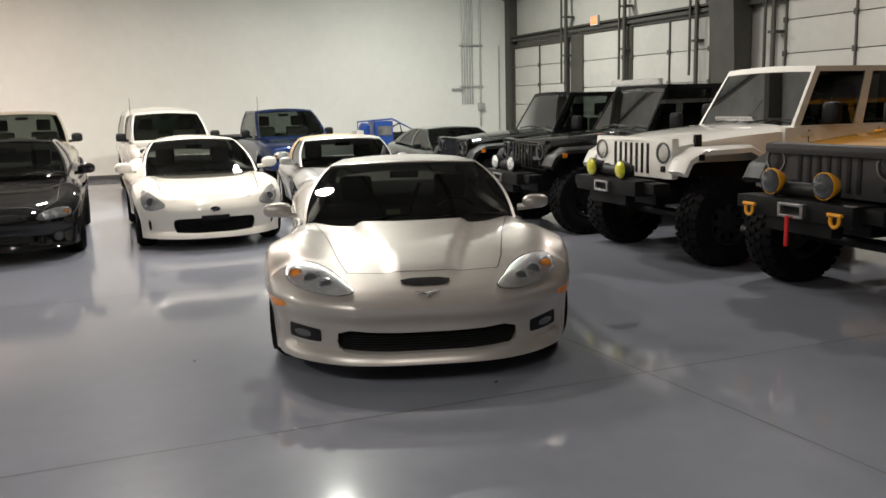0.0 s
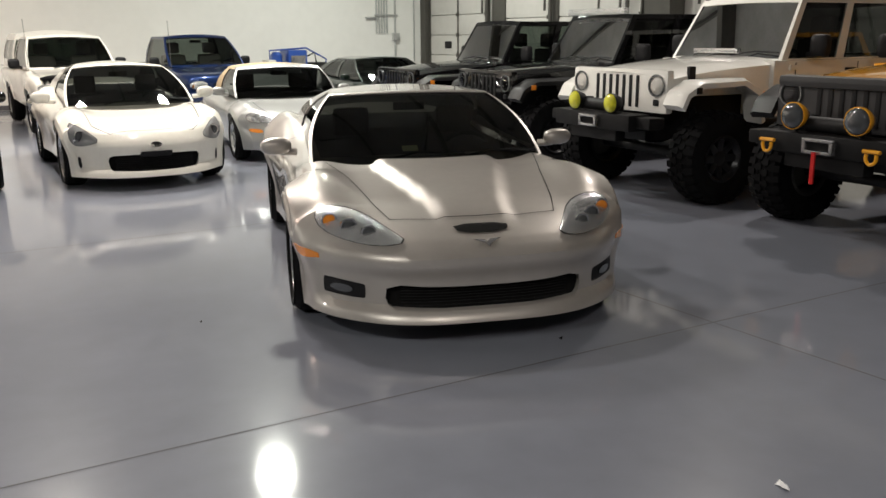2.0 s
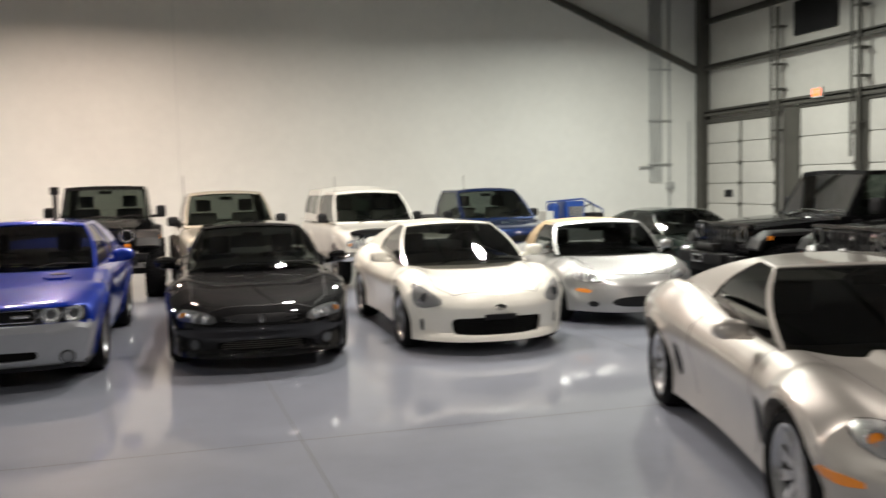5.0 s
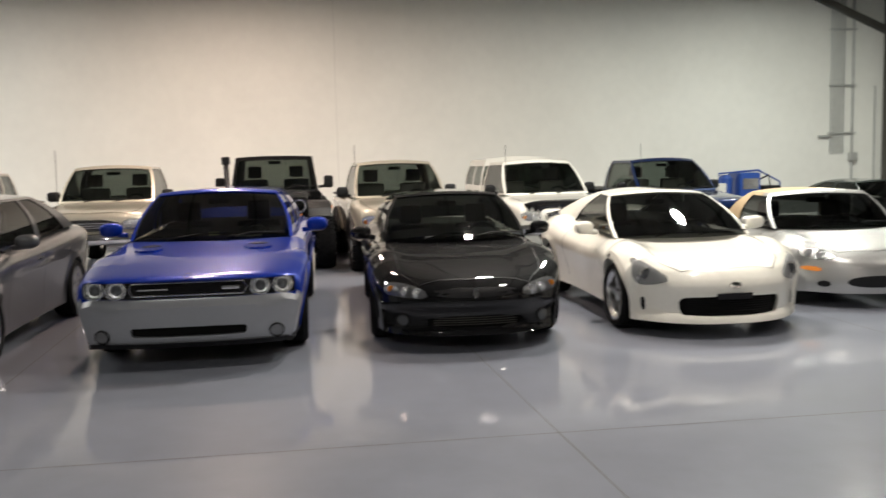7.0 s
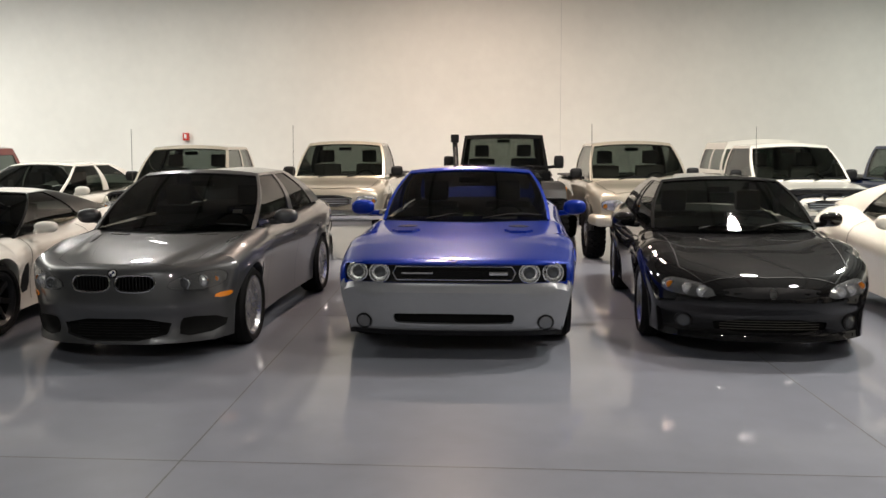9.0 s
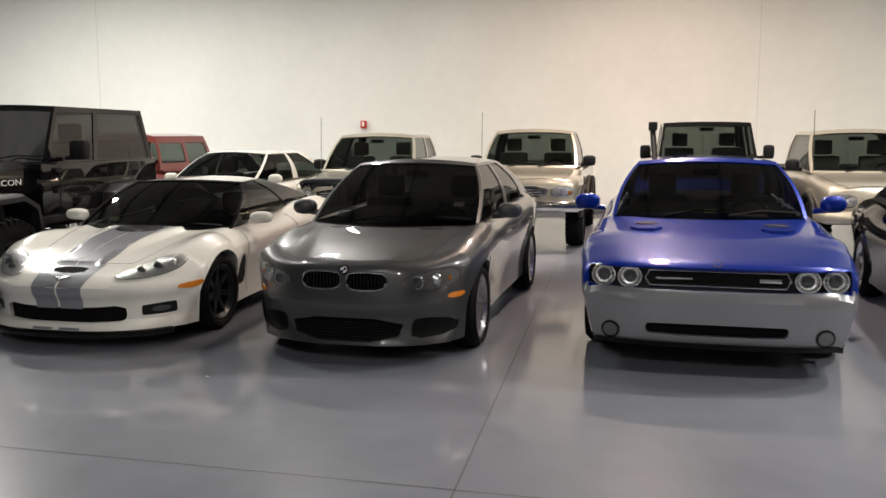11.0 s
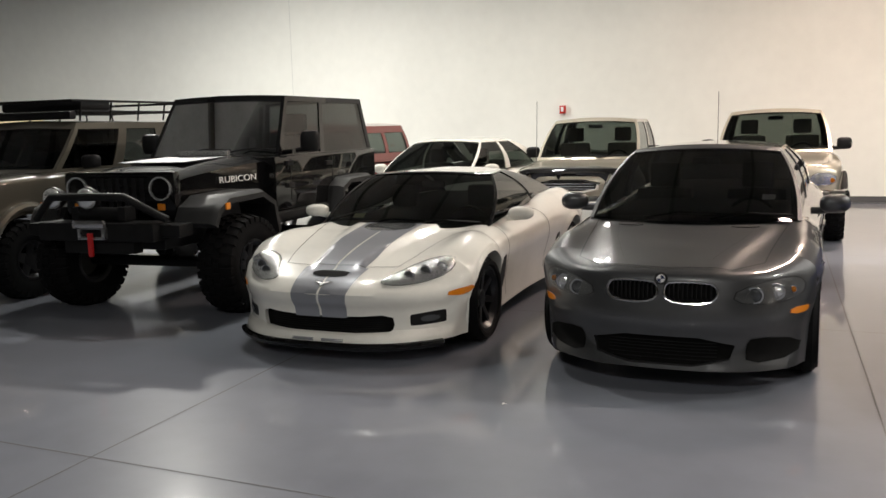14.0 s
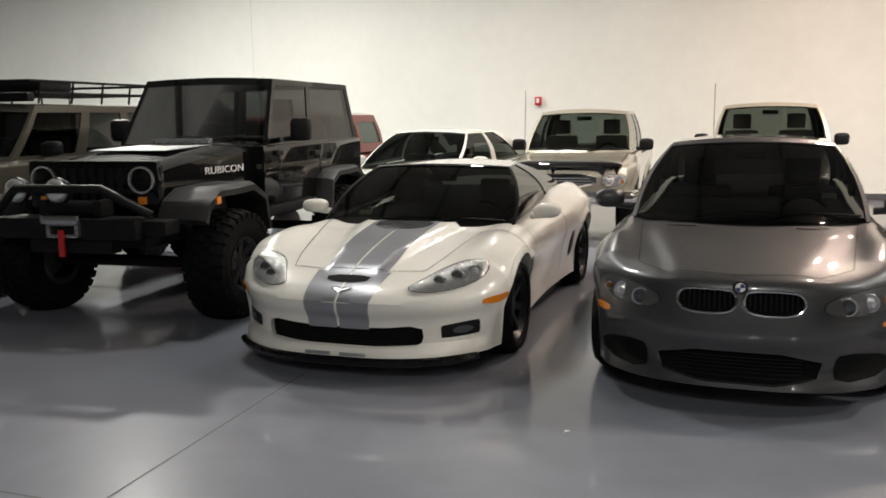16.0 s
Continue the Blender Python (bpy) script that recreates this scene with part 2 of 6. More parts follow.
        for si, cols in enumerate(grids):
            for c0, c1 in zip(cols, cols[1:]):
                for k in range(NS):
                    q = (c0[k], c0[k + 1], c1[k + 1], c1[k])
                    if (si == 0) ^ (end == -1):
                        q = q[::-1]
                    try:
                        bm.faces.new(q)
                    except ValueError:
                        pass
        bott = [c[NS] for c in grids[0]][::-1] + [c[NS] for c in grids[1]][1:]
        try:
            bm.faces.new(bott if end == 0 else bott[::-1])
        except ValueError:
            pass
    bmesh.ops.remove_doubles(bm, verts=bm.verts, dist=0.0004)
    bmesh.ops.recalc_face_normals(bm, faces=bm.faces)
    return bm


from mathutils.bvhtree import BVHTree

WAY = {"front": Vector((0, 1, 0)), "top": Vector((0, 0, -1)), "right": Vector((-1, 0, 0)), "left": Vector((1, 0, 0)), "rear": Vector((0, -1, 0))}


def lay(tree, way, poly, out=0.006, depth=0.02, step=0.05, flip=False):
    """A plate with the outline poly, laid on the surface of tree as seen along a way; it stands out by out and is depth thick."""
    d = WAY[way]
    bm = bmesh.new()

    def to3(a, b):
        if way in ("front", "rear"):
            return Vector((-a if flip else a, -3 if way == "front" else 9, b))
        if way == "top":
            return Vector((-a if flip else a, b, 4))
        return Vector((3 if way == "right" else -3, a, b))
    vs = [bm.verts.new(to3(a, b)) for a, b in poly]
    f = bm.faces.new(vs)
    bmesh.ops.triangulate(bm, faces=[f])
    for _ in range(5):
        long = [e for e in bm.edges if e.calc_length() > step]
        if not long:
            break
        bmesh.ops.subdivide_edges(bm, edges=long, cuts=1)
        bmesh.ops.triangulate(bm, faces=[f for f in bm.faces if len(f.verts) > 4])
    last = None
    hits = {}
    for v in bm.verts:
        h = tree.ray_cast(v.co, d)
        hits[v] = h[0]
        if h[0] is not None:
            last = h[0]
    for v, h in hits.items():
        if h is None:
            near = tree.find_nearest(v.co + d * ((last - v.co).dot(d) if last is not None else 3))[0]
            h = v.co + d * ((near - v.co).dot(d))
        v.co = h - d * out
    bmesh.ops.recalc_face_normals(bm, faces=bm.faces)
    if sum((f.normal.dot(d) * f.calc_area() for f in bm.faces)) > 0:
        bmesh.ops.reverse_faces(bm, faces=bm.faces)
    if depth:
        r = bmesh.ops.extrude_face_region(bm, geom=list(bm.faces))
        new_vs = [e for e in r["geom"] if isinstance(e, bmesh.types.BMVert)]
        top_faces = [e for e in r["geom"] if isinstance(e, bmesh.types.BMFace)]
        old = [v for v in bm.verts if v not in set(new_vs)]
        for v in old:
            v.co += d * depth
        bmesh.ops.recalc_face_normals(bm, faces=bm.faces)
    return bm


def oval(cx, cy, rx, ry, n=20, power=2.0, start=0):
    out = []
    for k in range(n):
        t = 2 * math.pi * k / n + start
        c, s = math.cos(t), math.sin(t)
        out.append((cx + rx * math.copysign(abs(c) ** (2 / power), c), cy + ry * math.copysign(abs(s) ** (2 / power), s)))
    return out


def smoothed(poly, times=2):
    for _ in range(times):
        out = []
        for i, p in enumerate(poly):
            q = poly[(i + 1) % len(poly)]
            out += [(0.75 * p[0] + 0.25 * q[0], 0.75 * p[1] + 0.25 * q[1]), (0.25 * p[0] + 0.75 * q[0], 0.25 * p[1] + 0.75 * q[1])]
        poly = out
    return poly


def mirrored(poly):
    return [(-a, b) for a, b in poly][::-1]


def carve(ob, polys, depth=0.07):
    """Cuts openings of a depth into the front of a body."""
    tree = BVHTree.FromBMesh(bm_of(ob))
    for poly in polys:
        carve_one(ob, tree, poly, depth)


def carve_one(ob, tree, poly, depth):
    bm = bmesh.new()
    for poly in (poly,):
        b = lay(tree, "front", poly, 0.05, 0.05 + depth, 0.08)
        me = bpy.data.meshes.new("cut")
        b.to_mesh(me)
        b.free()
        bm.from_mesh(me)
        bpy.data.meshes.remove(me)
    me = bpy.data.meshes.new("cut")
    bm.to_mesh(me)
    bm.free()
    cutter = new("cut", me)
    cutter.parent = ob.parent
    md = ob.modifiers.new("cut", "BOOLEAN")
    md.object, md.operation, md.solver = cutter, "DIFFERENCE", "EXACT"
    dg = bpy.context.evaluated_depsgraph_get()
    res = bpy.data.meshes.new_from_object(ob.evaluated_get(dg))
    ob.modifiers.clear()
    bpy.data.objects.remove(cutter)
    bpy.data.meshes.remove(me)
    if len(res.polygons) > 0.6 * len(ob.data.polygons):
        name = ob.data.name
        ob.data = res
        res.name = name
        res.set_sharp_from_angle(angle=radians(40))


def bm_of(ob):
    bm = bmesh.new()
    bm.from_mesh(ob.data)
    return bm


def cabin(spec, thing, paint_mat, pane_mat, roof_mat=None, inner=M_INT):
    """Pillars, roof and panes over a body. spec: wb, wr half widths at belt and roof; y of windscreen foot and head, rear head and foot; z of cowl, belt, roof."""
    wb, wr = spec["wb"], spec["wr"]
    fy0, fy1, ry1, ry0 = spec["ys"]
    zc, zd, zr = spec["zs"]  # cowl, rear foot, roof
    bow, crown = spec.get("bow", 0.10), spec.get("crown", 0.04)
    cant = spec.get("cant", 0.03)
    apil, bpil, cpil, head = spec.get("apil", 0.06), spec.get("b", []), spec.get("cpil", 0.12), spec.get("head", 0.88)
    foot = spec.get("foot", 0.06)
    bw = spec.get("bw", 0.03)

    def cells(marks, n):
        """0 to 1 in about n steps, with a step's end at each mark."""
        marks = sorted({0.0, 1.0, *[m for m in marks if 0 < m < 1]})
        out = [0.0]
        for a, b in zip(marks, marks[1:]):
            k = max(1, round((b - a) * n))
            out += [a + (b - a) * i / k for i in range(1, k + 1)]
        return out
    mf, mb = apil * 0.45, spec.get("bpane", cpil * 0.6) * 0.6
    sa = apil * spec.get("side_a", 0.5)
    ts = cells([foot, head], 8)
    fs = cells([mf, 1 - mf], 12)
    NF, NL = len(fs) - 1, len(ts) - 1
    bs = [0.0, mb] + [mb + (1 - 2 * mb) * i / (NF - 2) for i in range(1, NF - 1)] + [1.0]
    ss = cells([sa, 1 - cpil, *[b - bw for b in bpil], *[b + bw for b in bpil]], 18)
    NSD = len(ss) - 1

    def ring(t):
        tt = t
        yf, yr = fy0 + (fy1 - fy0) * tt, ry0 + (ry1 - ry0) * tt
        w = wb + (wr - wb) * t + cant * math.sin(math.pi * t)
        wre = w * spec.get("rear_w", 1.0)
        pts = []
        for i in range(NF):
            u = -1 + 2 * fs[i]
            x = u * w
            pts.append((x, yf - bow * (1 - t * 0.5) * (1 - u * u) + bow * 0.0, None, "f", (fs[i] + fs[i + 1]) / 2))
        for i in range(NSD):
            s = ss[i]
            y = yf + (yr - yf) * s
            pts.append((w + (wre - w) * s, y, s, "r", (ss[i] + ss[i + 1]) / 2))
        for i in range(NF):
            u = 1 - 2 * bs[i]
            pts.append((u * wre, yr + bow * 0.6 * (1 - u * u), None, "b", (bs[i] + bs[i + 1]) / 2))
        for i in range(NSD):
            s = ss[NSD - i]
            y = yf + (yr - yf) * s
            pts.append((-(w + (wre - w) * s), y, s, "l", (ss[NSD - i] + ss[NSD - i - 1]) / 2))
        out = []
        for x, y, along, side, s in pts:
            if side == "f":
                zlo, zhi = zc, zr
            elif side == "b":
                zlo, zhi = zd, zr
            else:
                zlo, zhi = zc + (zd - zc) * along + (spec.get("zbelt", (zc + zd) / 2) - (zc + zd) / 2) * 4 * along * (1 - along), zr
            z = zlo + (zhi - zlo) * (1 - (1 - t) ** spec.get("power", 1.0))
            u2 = min(1, abs(x) / max(w, 0.01))
            out.append((Vector((x, y, z + crown * t * t * (1 - u2 * u2))), side, s))
        return out
    rings = [ring(t) for t in ts]
    count = len(rings[0])
    frame_bm = bmesh.new()
    fv = [[frame_bm.verts.new(p[0]) for p in r] for r in rings]
    panes = {}

    def window(side, s, t):
        if t < foot or t > head:
            return None
        if side in "fb":
            m = mf if side == "f" else mb
            return side if m < s < 1 - m and not (side == "b" and spec.get("solid_back")) else None
        if s < sa or s > 1 - cpil:
            return None
        k = 0
        for b in bpil:
            if abs(s - b) < bw:
                return None
            if s > b:
                k += 1
        if k >= spec.get("side_panes", 9):
            return None
        return side + str(k)
    for a in range(NL):
        for k in range(count):
            k2 = (k + 1) % count
            side = rings[a][k][1]
            s = rings[a][k][2]
            wname = window(side, s, (ts[a] + ts[a + 1]) / 2)
            q = (fv[a][k], fv[a][k2], fv[a + 1][k2], fv[a + 1][k])
            if wname is None:
                frame_bm.faces.new(q)
            else:
                panes.setdefault(wname, []).append([v.co.copy() for v in q])
    # roof: strips from the front edge to the rear edge
    topr = rings[NL]
    rows = [[fv[NL][i] for i in range(NF + 1)]]
    for i in range(1, NSD):
        r_, l_ = fv[NL][NF + i], fv[NL][(2 * NF + 2 * NSD - i) % count]
        row = [l_]
        f_ = ss[i]
        for k in range(1, NF):
            u = -1 + 2 * fs[k]
            p = l_.co.lerp(r_.co, fs[k])
            fr, bk = topr[k][0], topr[2 * NF + NSD - k][0]
            p.z += crown * (1 - u * u)
            p.y += (fr.y - topr[0][0].y) * (1 - f_) ** 3 + (bk.y - topr[NF + NSD][0].y) * f_**3
            row.append(frame_bm.verts.new(p))
        row.append(r_)
        rows.append(row)
    rows.append([fv[NL][(2 * NF + NSD - k) % count] for k in range(NF + 1)])
    roof_faces = []
    for r0, r1 in zip(rows, rows[1:]):
        for k in range(NF):
            try:
                roof_faces.append(frame_bm.faces.new((r0[k], r1[k], r1[k + 1], r0[k + 1])))
            except ValueError:
                pass
    bmesh.ops.recalc_face_normals(frame_bm, faces=frame_bm.faces)
    if roof_faces and roof_faces[len(roof_faces) // 2].normal.z < 0:
        bmesh.ops.reverse_faces(frame_bm, faces=frame_bm.faces)
    if roof_mat:
        for f in roof_faces:
            f.material_index = 1
        if spec.get("all_roof_mat"):
            for f in frame_bm.faces:
                if f.calc_center_median().y > (fy1 + spec.get("from_y", 0.12)):
                    f.material_index = 1
    bmesh.ops.solidify(frame_bm, geom=list(frame_bm.faces), thickness=0.025)
    frame_bm.normal_update()
    heart = Vector((0, (fy0 + ry0) / 2, zc))
    for f in frame_bm.faces:
        c = f.calc_center_median()
        if f.normal.dot(c - heart) < 0 and (c.z > zc + 0.05):
            f.material_index = 2
    part("cabin_frame", frame_bm, [paint_mat, roof_mat or paint_mat, M_INT], thing, smooth=35)
    names = {"f": "windscreen", "b": "rear_window"}
    for w, quads in panes.items():
        bm = bmesh.new()
        for q in quads:
            bm.faces.new([bm.verts.new(c) for c in q])
        bmesh.ops.remove_doubles(bm, verts=bm.verts, dist=0.002)
        bmesh.ops.recalc_face_normals(bm, faces=bm.faces)
        c = sum((v.co for v in bm.verts), Vector()) / len(bm.verts)
        mid_ = Vector((0, (fy0 + ry0) / 2, c.z))
        bm.normal_update()
        for v in bm.verts:
            n = v.normal if v.normal.dot(c - mid_) > 0 else -v.normal
            v.co -= n * 0.008
        ob = part(names.get(w[0], "side_window"), bm, pane_mat, thing, smooth=60)
    # seats, dashboard, steering wheel
    floor_z = zc - 0.45
    bm = bmesh.new()
    box(bm, -wb * 0.93, wb * 0.93, fy0 - 0.02, fy0 + 0.42, zc - 0.30, zc - 0.02, 0.05)
    part("dashboard", bm, inner, thing)
    sy = fy0 + spec.get("seat", 0.95)
    for sx in (-1, 1):
        bm = bmesh.new()
        box(bm, sx * 0.38 - 0.24, sx * 0.38 + 0.24, sy + 0.10, sy + 0.26, floor_z + 0.1, min(zr - 0.34, zc + 0.22), 0.06)
        box(bm, sx * 0.38 - 0.24, sx * 0.38 + 0.24, sy - 0.35, sy + 0.12, floor_z + 0.02, floor_z + 0.2, 0.06)
        box(bm, sx * 0.38 - 0.13, sx * 0.38 + 0.13, sy + 0.14, sy + 0.24, min(zr - 0.34, zc + 0.24), min(zr - 0.12, zc + 0.46), 0.05)
        part("seat", bm, inner, thing)
    bm = bmesh.new()
    tube(bm, [(0.38 + 0.18 * math.cos(t), fy0 + 0.5 + 0.06 * math.sin(t), zc - 0.06 + 0.17 * math.sin(t)) for t in np.linspace(0, 2 * math.pi, 20)], 0.016, 6)
    part("steering_wheel", bm, M_BLK, thing)
    bm = bmesh.new()
    box(bm, -0.11, 0.11, fy1 - 0.02, fy1 + 0.02, zr - 0.13, zr - 0.07, 0.012)
    part("interior_mirror", bm, M_BLK, thing)


WHEELS = {}


def wheel_parts(r, width, rim_r, style, rim_mat):
    key = (r, width, rim_r, style, rim_mat.name)
    if key in WHEELS:
        return WHEELS[key]
    h = width / 2
    bm = bmesh.new()
    off = style.startswith("mud")
    prof = [(-h * 0.8, rim_r), (-h * 0.98, rim_r + (r - rim_r) * 0.25), (-h, rim_r + (r - rim_r) * 0.6), (-h * 0.93, r - 0.035), (-h * 0.72, r - 0.006), (-h * 0.25, r), (-h * 0.22, r - 0.008), (-h * 0.18, r), (h * 0.18, r), (h * 0.22, r - 0.008), (h * 0.25, r), (h * 0.72, r - 0.006), (h * 0.93, r - 0.035), (h, rim_r + (r - rim_r) * 0.6), (h * 0.98, rim_r + (r - rim_r) * 0.25), (h * 0.8, rim_r), (-h * 0.8, rim_r)]
    lathe(bm, prof, 44)
    tread = bmesh.new()
    if off:
        nb = 30
        for k in range(nb):
            for s, ph, ln in ((-1, 0.0, 0.62), (1, 0.5, 0.62), (-1, 0.5, 0.25), (1, 0.0, 0.25)):
                a = 2 * math.pi * (k + ph) / nb
                q = Matrix.Rotation(a, 4, "X")
                lo, hi = (0.45, 1.03) if ln > 0.5 else (0.04, 0.40)
                vs = box(tread, min(s * lo * h, s * hi * h), max(s * lo * h, s * hi * h), -0.62 * math.pi * r / nb, 0.62 * math.pi * r / nb, r - 0.035, r + 0.014)
                for v in vs:
                    if abs(v.co.x) > 0.95 * h:
                        v.co.z -= 0.03
                    v.co = q @ v.co
    me_t = bpy.data.meshes.new("tyre")
    bmesh.ops.recalc_face_normals(bm, faces=bm.faces)
    bm.to_mesh(me_t)
    bm.free()
    me_t.materials.append(M_RUB)
    bm = bmesh.new()
    lathe(bm, [(-h * 0.8, rim_r - 0.02), (-h * 0.85, rim_r + 0.008), (-h * 0.7, rim_r - 0.012), (h * 0.62, rim_r - 0.03), (h * 0.78, rim_r - 0.012), (h * 0.88, rim_r + 0.008), (h * 0.88, rim_r - 0.012), (h * 0.6, rim_r - 0.045), (-h * 0.75, rim_r - 0.035), (-h * 0.8, rim_r - 0.02)], 44)
    ns = {"split10": 10, "mesh": 14, "six": 6, "five": 5, "mud8": 8, "mud5": 5, "seven": 7}.get(style, 5)
    wide = {"mesh": 0.012, "split10": 0.016, "six": 0.03, "five": 0.036, "mud8": 0.035, "mud5": 0.05, "seven": 0.026}.get(style, 0.03)
    for k in range(ns):
        q = Matrix.Rotation(2 * math.pi * k / ns, 4, "X")
        for tw in ((-0.1, 0.1) if style in ("split10", "mesh", "six") else (0.0,)):
            sp = bmesh.new()
            box(sp, h * 0.35, h * 0.74, -wide, wide, 0.04, rim_r - 0.02, 0.006)
            for v in sp.verts:
                f = v.co.z / rim_r
                v.co.x -= h * 0.25 * (1 - f)
                v.co.y *= (1.25 - 0.4 * f) if tw == 0 else 1
                v.co.y += tw * v.co.z * 0.9
                v.co = q @ v.co
            tmp = bpy.data.meshes.new("spoke")
            sp.to_mesh(tmp)
            sp.free()
            bm.from_mesh(tmp)
            bpy.data.meshes.remove(tmp)
    lathe(bm, [(h * 0.2, 0.075), (h * 0.58, 0.07), (h * 0.62, 0.03), (h * 0.62, 0.001)], 20)
    bmesh.ops.recalc_face_normals(bm, faces=bm.faces)
    me_r = bpy.data.meshes.new("rim")
    bm.to_mesh(me_r)
    bm.free()
    me_r.materials.append(rim_mat)
    bm = bmesh.new()
    lathe(bm, [(-h * 0.1, 0.001), (-h * 0.1, rim_r * 0.72), (-h * 0.02, rim_r * 0.72), (-h * 0.02, 0.001)], 28)
    box(bm, -h * 0.25, h * 0.1, -0.05, 0.05, rim_r * 0.5, rim_r * 0.78, 0.01)
    me_d = bpy.data.meshes.new("brake_disc")
    bm.to_mesh(me_d)
    bm.free()
    me_d.materials.append(M_STEEL)
    for me in (me_t, me_r, me_d):
        me.polygons.foreach_set("use_smooth", [True] * len(me.polygons))
        me.set_sharp_from_angle(angle=radians(35))
    me_b = None
    if off:
        me_b = bpy.data.meshes.new("tread")
        tread.to_mesh(me_b)
        me_b.materials.append(M_RUB)
    tread.free()
    WHEELS[key] = (me_t, me_r, me_d, me_b)
    return WHEELS[key]


def wheels(thing, axles, track, r, width, rim_r, style, rim_mat, steer=0.0):
    """Four wheels; track is the half distance of the outer faces."""
    tyre, rim, disc, tread = wheel_parts(r, width, rim_r, style, rim_mat)
    for i, a in enumerate(axles):
        for s in (-1, 1):
            w = new("wheel", tyre)
            w.parent = thing
            w.matrix_basis = pose(s * (track - width / 2), a, r, 0, 0, (0 if s > 0 else 180) + (steer if i == 0 else 0))
            for nm, me in (("rim", rim), ("brake_disc", disc)):
                o = new(nm, me)
                o.parent = w
            if tread:
                o = new("tread", tread)
                o.parent = w
                tagged(o, "chunky mud-terrain tread blocks", kind="stuff")


def mirrors(thing, x, y, z, mat, size=(0.2, 0.12, 0.13), arm=0.12, square=2.6):
    for s in (-1, 1):
        bm = bmesh.new()
        r = bmesh.ops.create_uvsphere(bm, u_segments=20, v_segments=12, radius=1)
        for v in bm.verts:
            c = v.co
            f = (abs(c.x) ** square + abs(c.y) ** square + abs(c.z) ** square) ** (-1 / square) if c.length > 0 else 1
            c = c * f
            back = min(c.y, 0.35)
            v.co = Vector((s * (x + arm) + c.x * size[0] / 2, y + back * size[1] / 2 + 0.02 * s * c.x * s, z + c.z * size[2] / 2))
        ob = part("wing_mirror", bm, mat, thing)
        bm = bmesh.new()
        tube(bm, [(s * (x - 0.04), y + 0.04, z - size[2] * 0.42), (s * (x + arm * 0.5), y + 0.02, z - size[2] * 0.36), (s * (x + arm), y + 0.0, z - size[2] * 0.2)], 0.026, 8)
        part("mirror_arm", bm, mat, ob)


def lamp_unit(thing, tree, poly, bulbs, name="headlight", base=M_REFL, amber=None):
    """A headlight on both sides: reflector bowl, projectors and clear lens. poly and bulbs are for the +x side."""
    for s in (1, -1):
        p = poly if s > 0 else mirrored(poly)
        hl = part(name, lay(tree, "front", p, 0.013, 0.03, 0.035), base, thing, "clear-lens headlight")
        cx = sum(a for a, _ in p) / len(p)
        cz = sum(b for _, b in p) / len(p)
        rim = [(cx + (a - cx) * 1.035, cz + (b - cz) * 1.05) for a, b in p]
        part("lamp_gasket", lay(tree, "front", rim, 0.003, 0.02, 0.04), M_BLK, hl)
        for bx, bz, br, mat in bulbs:
            h = tree.ray_cast(Vector((s * bx, -3, bz)), Vector((0, 1, 0)))[0]
            if h is None:
                continue
            bm = bmesh.new()
            lathe(bm, [(h.y - 0.006, br * 1.25), (h.y - 0.024, br * 1.2), (h.y - 0.024, br), (h.y - 0.014, br * 0.95)], 20, "y")
            for v in bm.verts:
                v.co.x += h.x
                v.co.z += h.z
            part("lamp_bezel", bm, M_CHROME, hl)
            bm = bmesh.new()
            bmesh.ops.create_uvsphere(bm, u_segments=16, v_segments=10, radius=br * 0.97)
            for v in bm.verts:
                v.co = Vector((v.co.x + h.x, v.co.y * 0.35 + h.y - 0.014, v.co.z + h.z))
            part("lamp_bulb", bm, mat, hl)
        part("lens", lay(tree, "front", p, 0.034, 0.0, 0.05), G_LENS, hl)


def plate(thing, tree, name, way, poly, mat, label="", out=0.006, depth=0.02, both=False, step=0.06):
    obs = [part(name, lay(tree, way, poly, out, depth, step), mat, thing, label)]
    if both:
        if way in ("front", "top", "rear"):
            obs.append(part(name, lay(tree, way, mirrored(poly), out, depth, step), mat, thing, label))
        else:
            obs.append(part(name, lay(tree, "left" if way == "right" else "right", poly, out, depth, step), mat, thing, label))
    return obs


def seam(thing, tree, way, pts, both=True, wid=0.009, name="panel_gap"):
    """A dark strip along a line: a joint between panels, or the drawn shade of a crease."""
    for k, flip in enumerate((False, True) if both else (False,)):
        bm = bmesh.new()
        w = way if not (flip and way == "right") else "left"
        d = WAY[w]
        line = []
        for (a0, b0), (a1, b1) in zip(pts, pts[1:]):
            n = max(2, int(math.hypot(a1 - a0, b1 - b0) / 0.02))
            line += [(a0 + (a1 - a0) * i / n, b0 + (b1 - b0) * i / n) for i in range(n + (1 if (a1, b1) == pts[-1] else 0))]
        hitp = []
        for a, b in line:
            if way == "top":
                o = Vector((-a if flip else a, b, 4))
            elif way == "front":
                o = Vector((-a if flip else a, -3, b))
            else:
                o = Vector((-3 if flip else 3, a, b))
            h = tree.ray_cast(o, d)
            if h[0] is not None:
                hitp.append((h[0], h[1]))
        prev = None
        for i, (p, nrm) in enumerate(hitp):
            q = hitp[min(i + 1, len(hitp) - 1)][0] - hitp[max(i - 1, 0)][0]
            if q.length < 1e-5:
                continue
            side = q.cross(nrm).normalized() * wid / 2
            cur = (bm.verts.new(p + side + nrm * 0.004), bm.verts.new(p - side + nrm * 0.004))
            if prev:
                bm.faces.new((prev[0], cur[0], cur[1], prev[1]))
            prev = cur
        if bm.faces:
            part(name, bm, M_BLK, thing)
        else:
            bm.free()


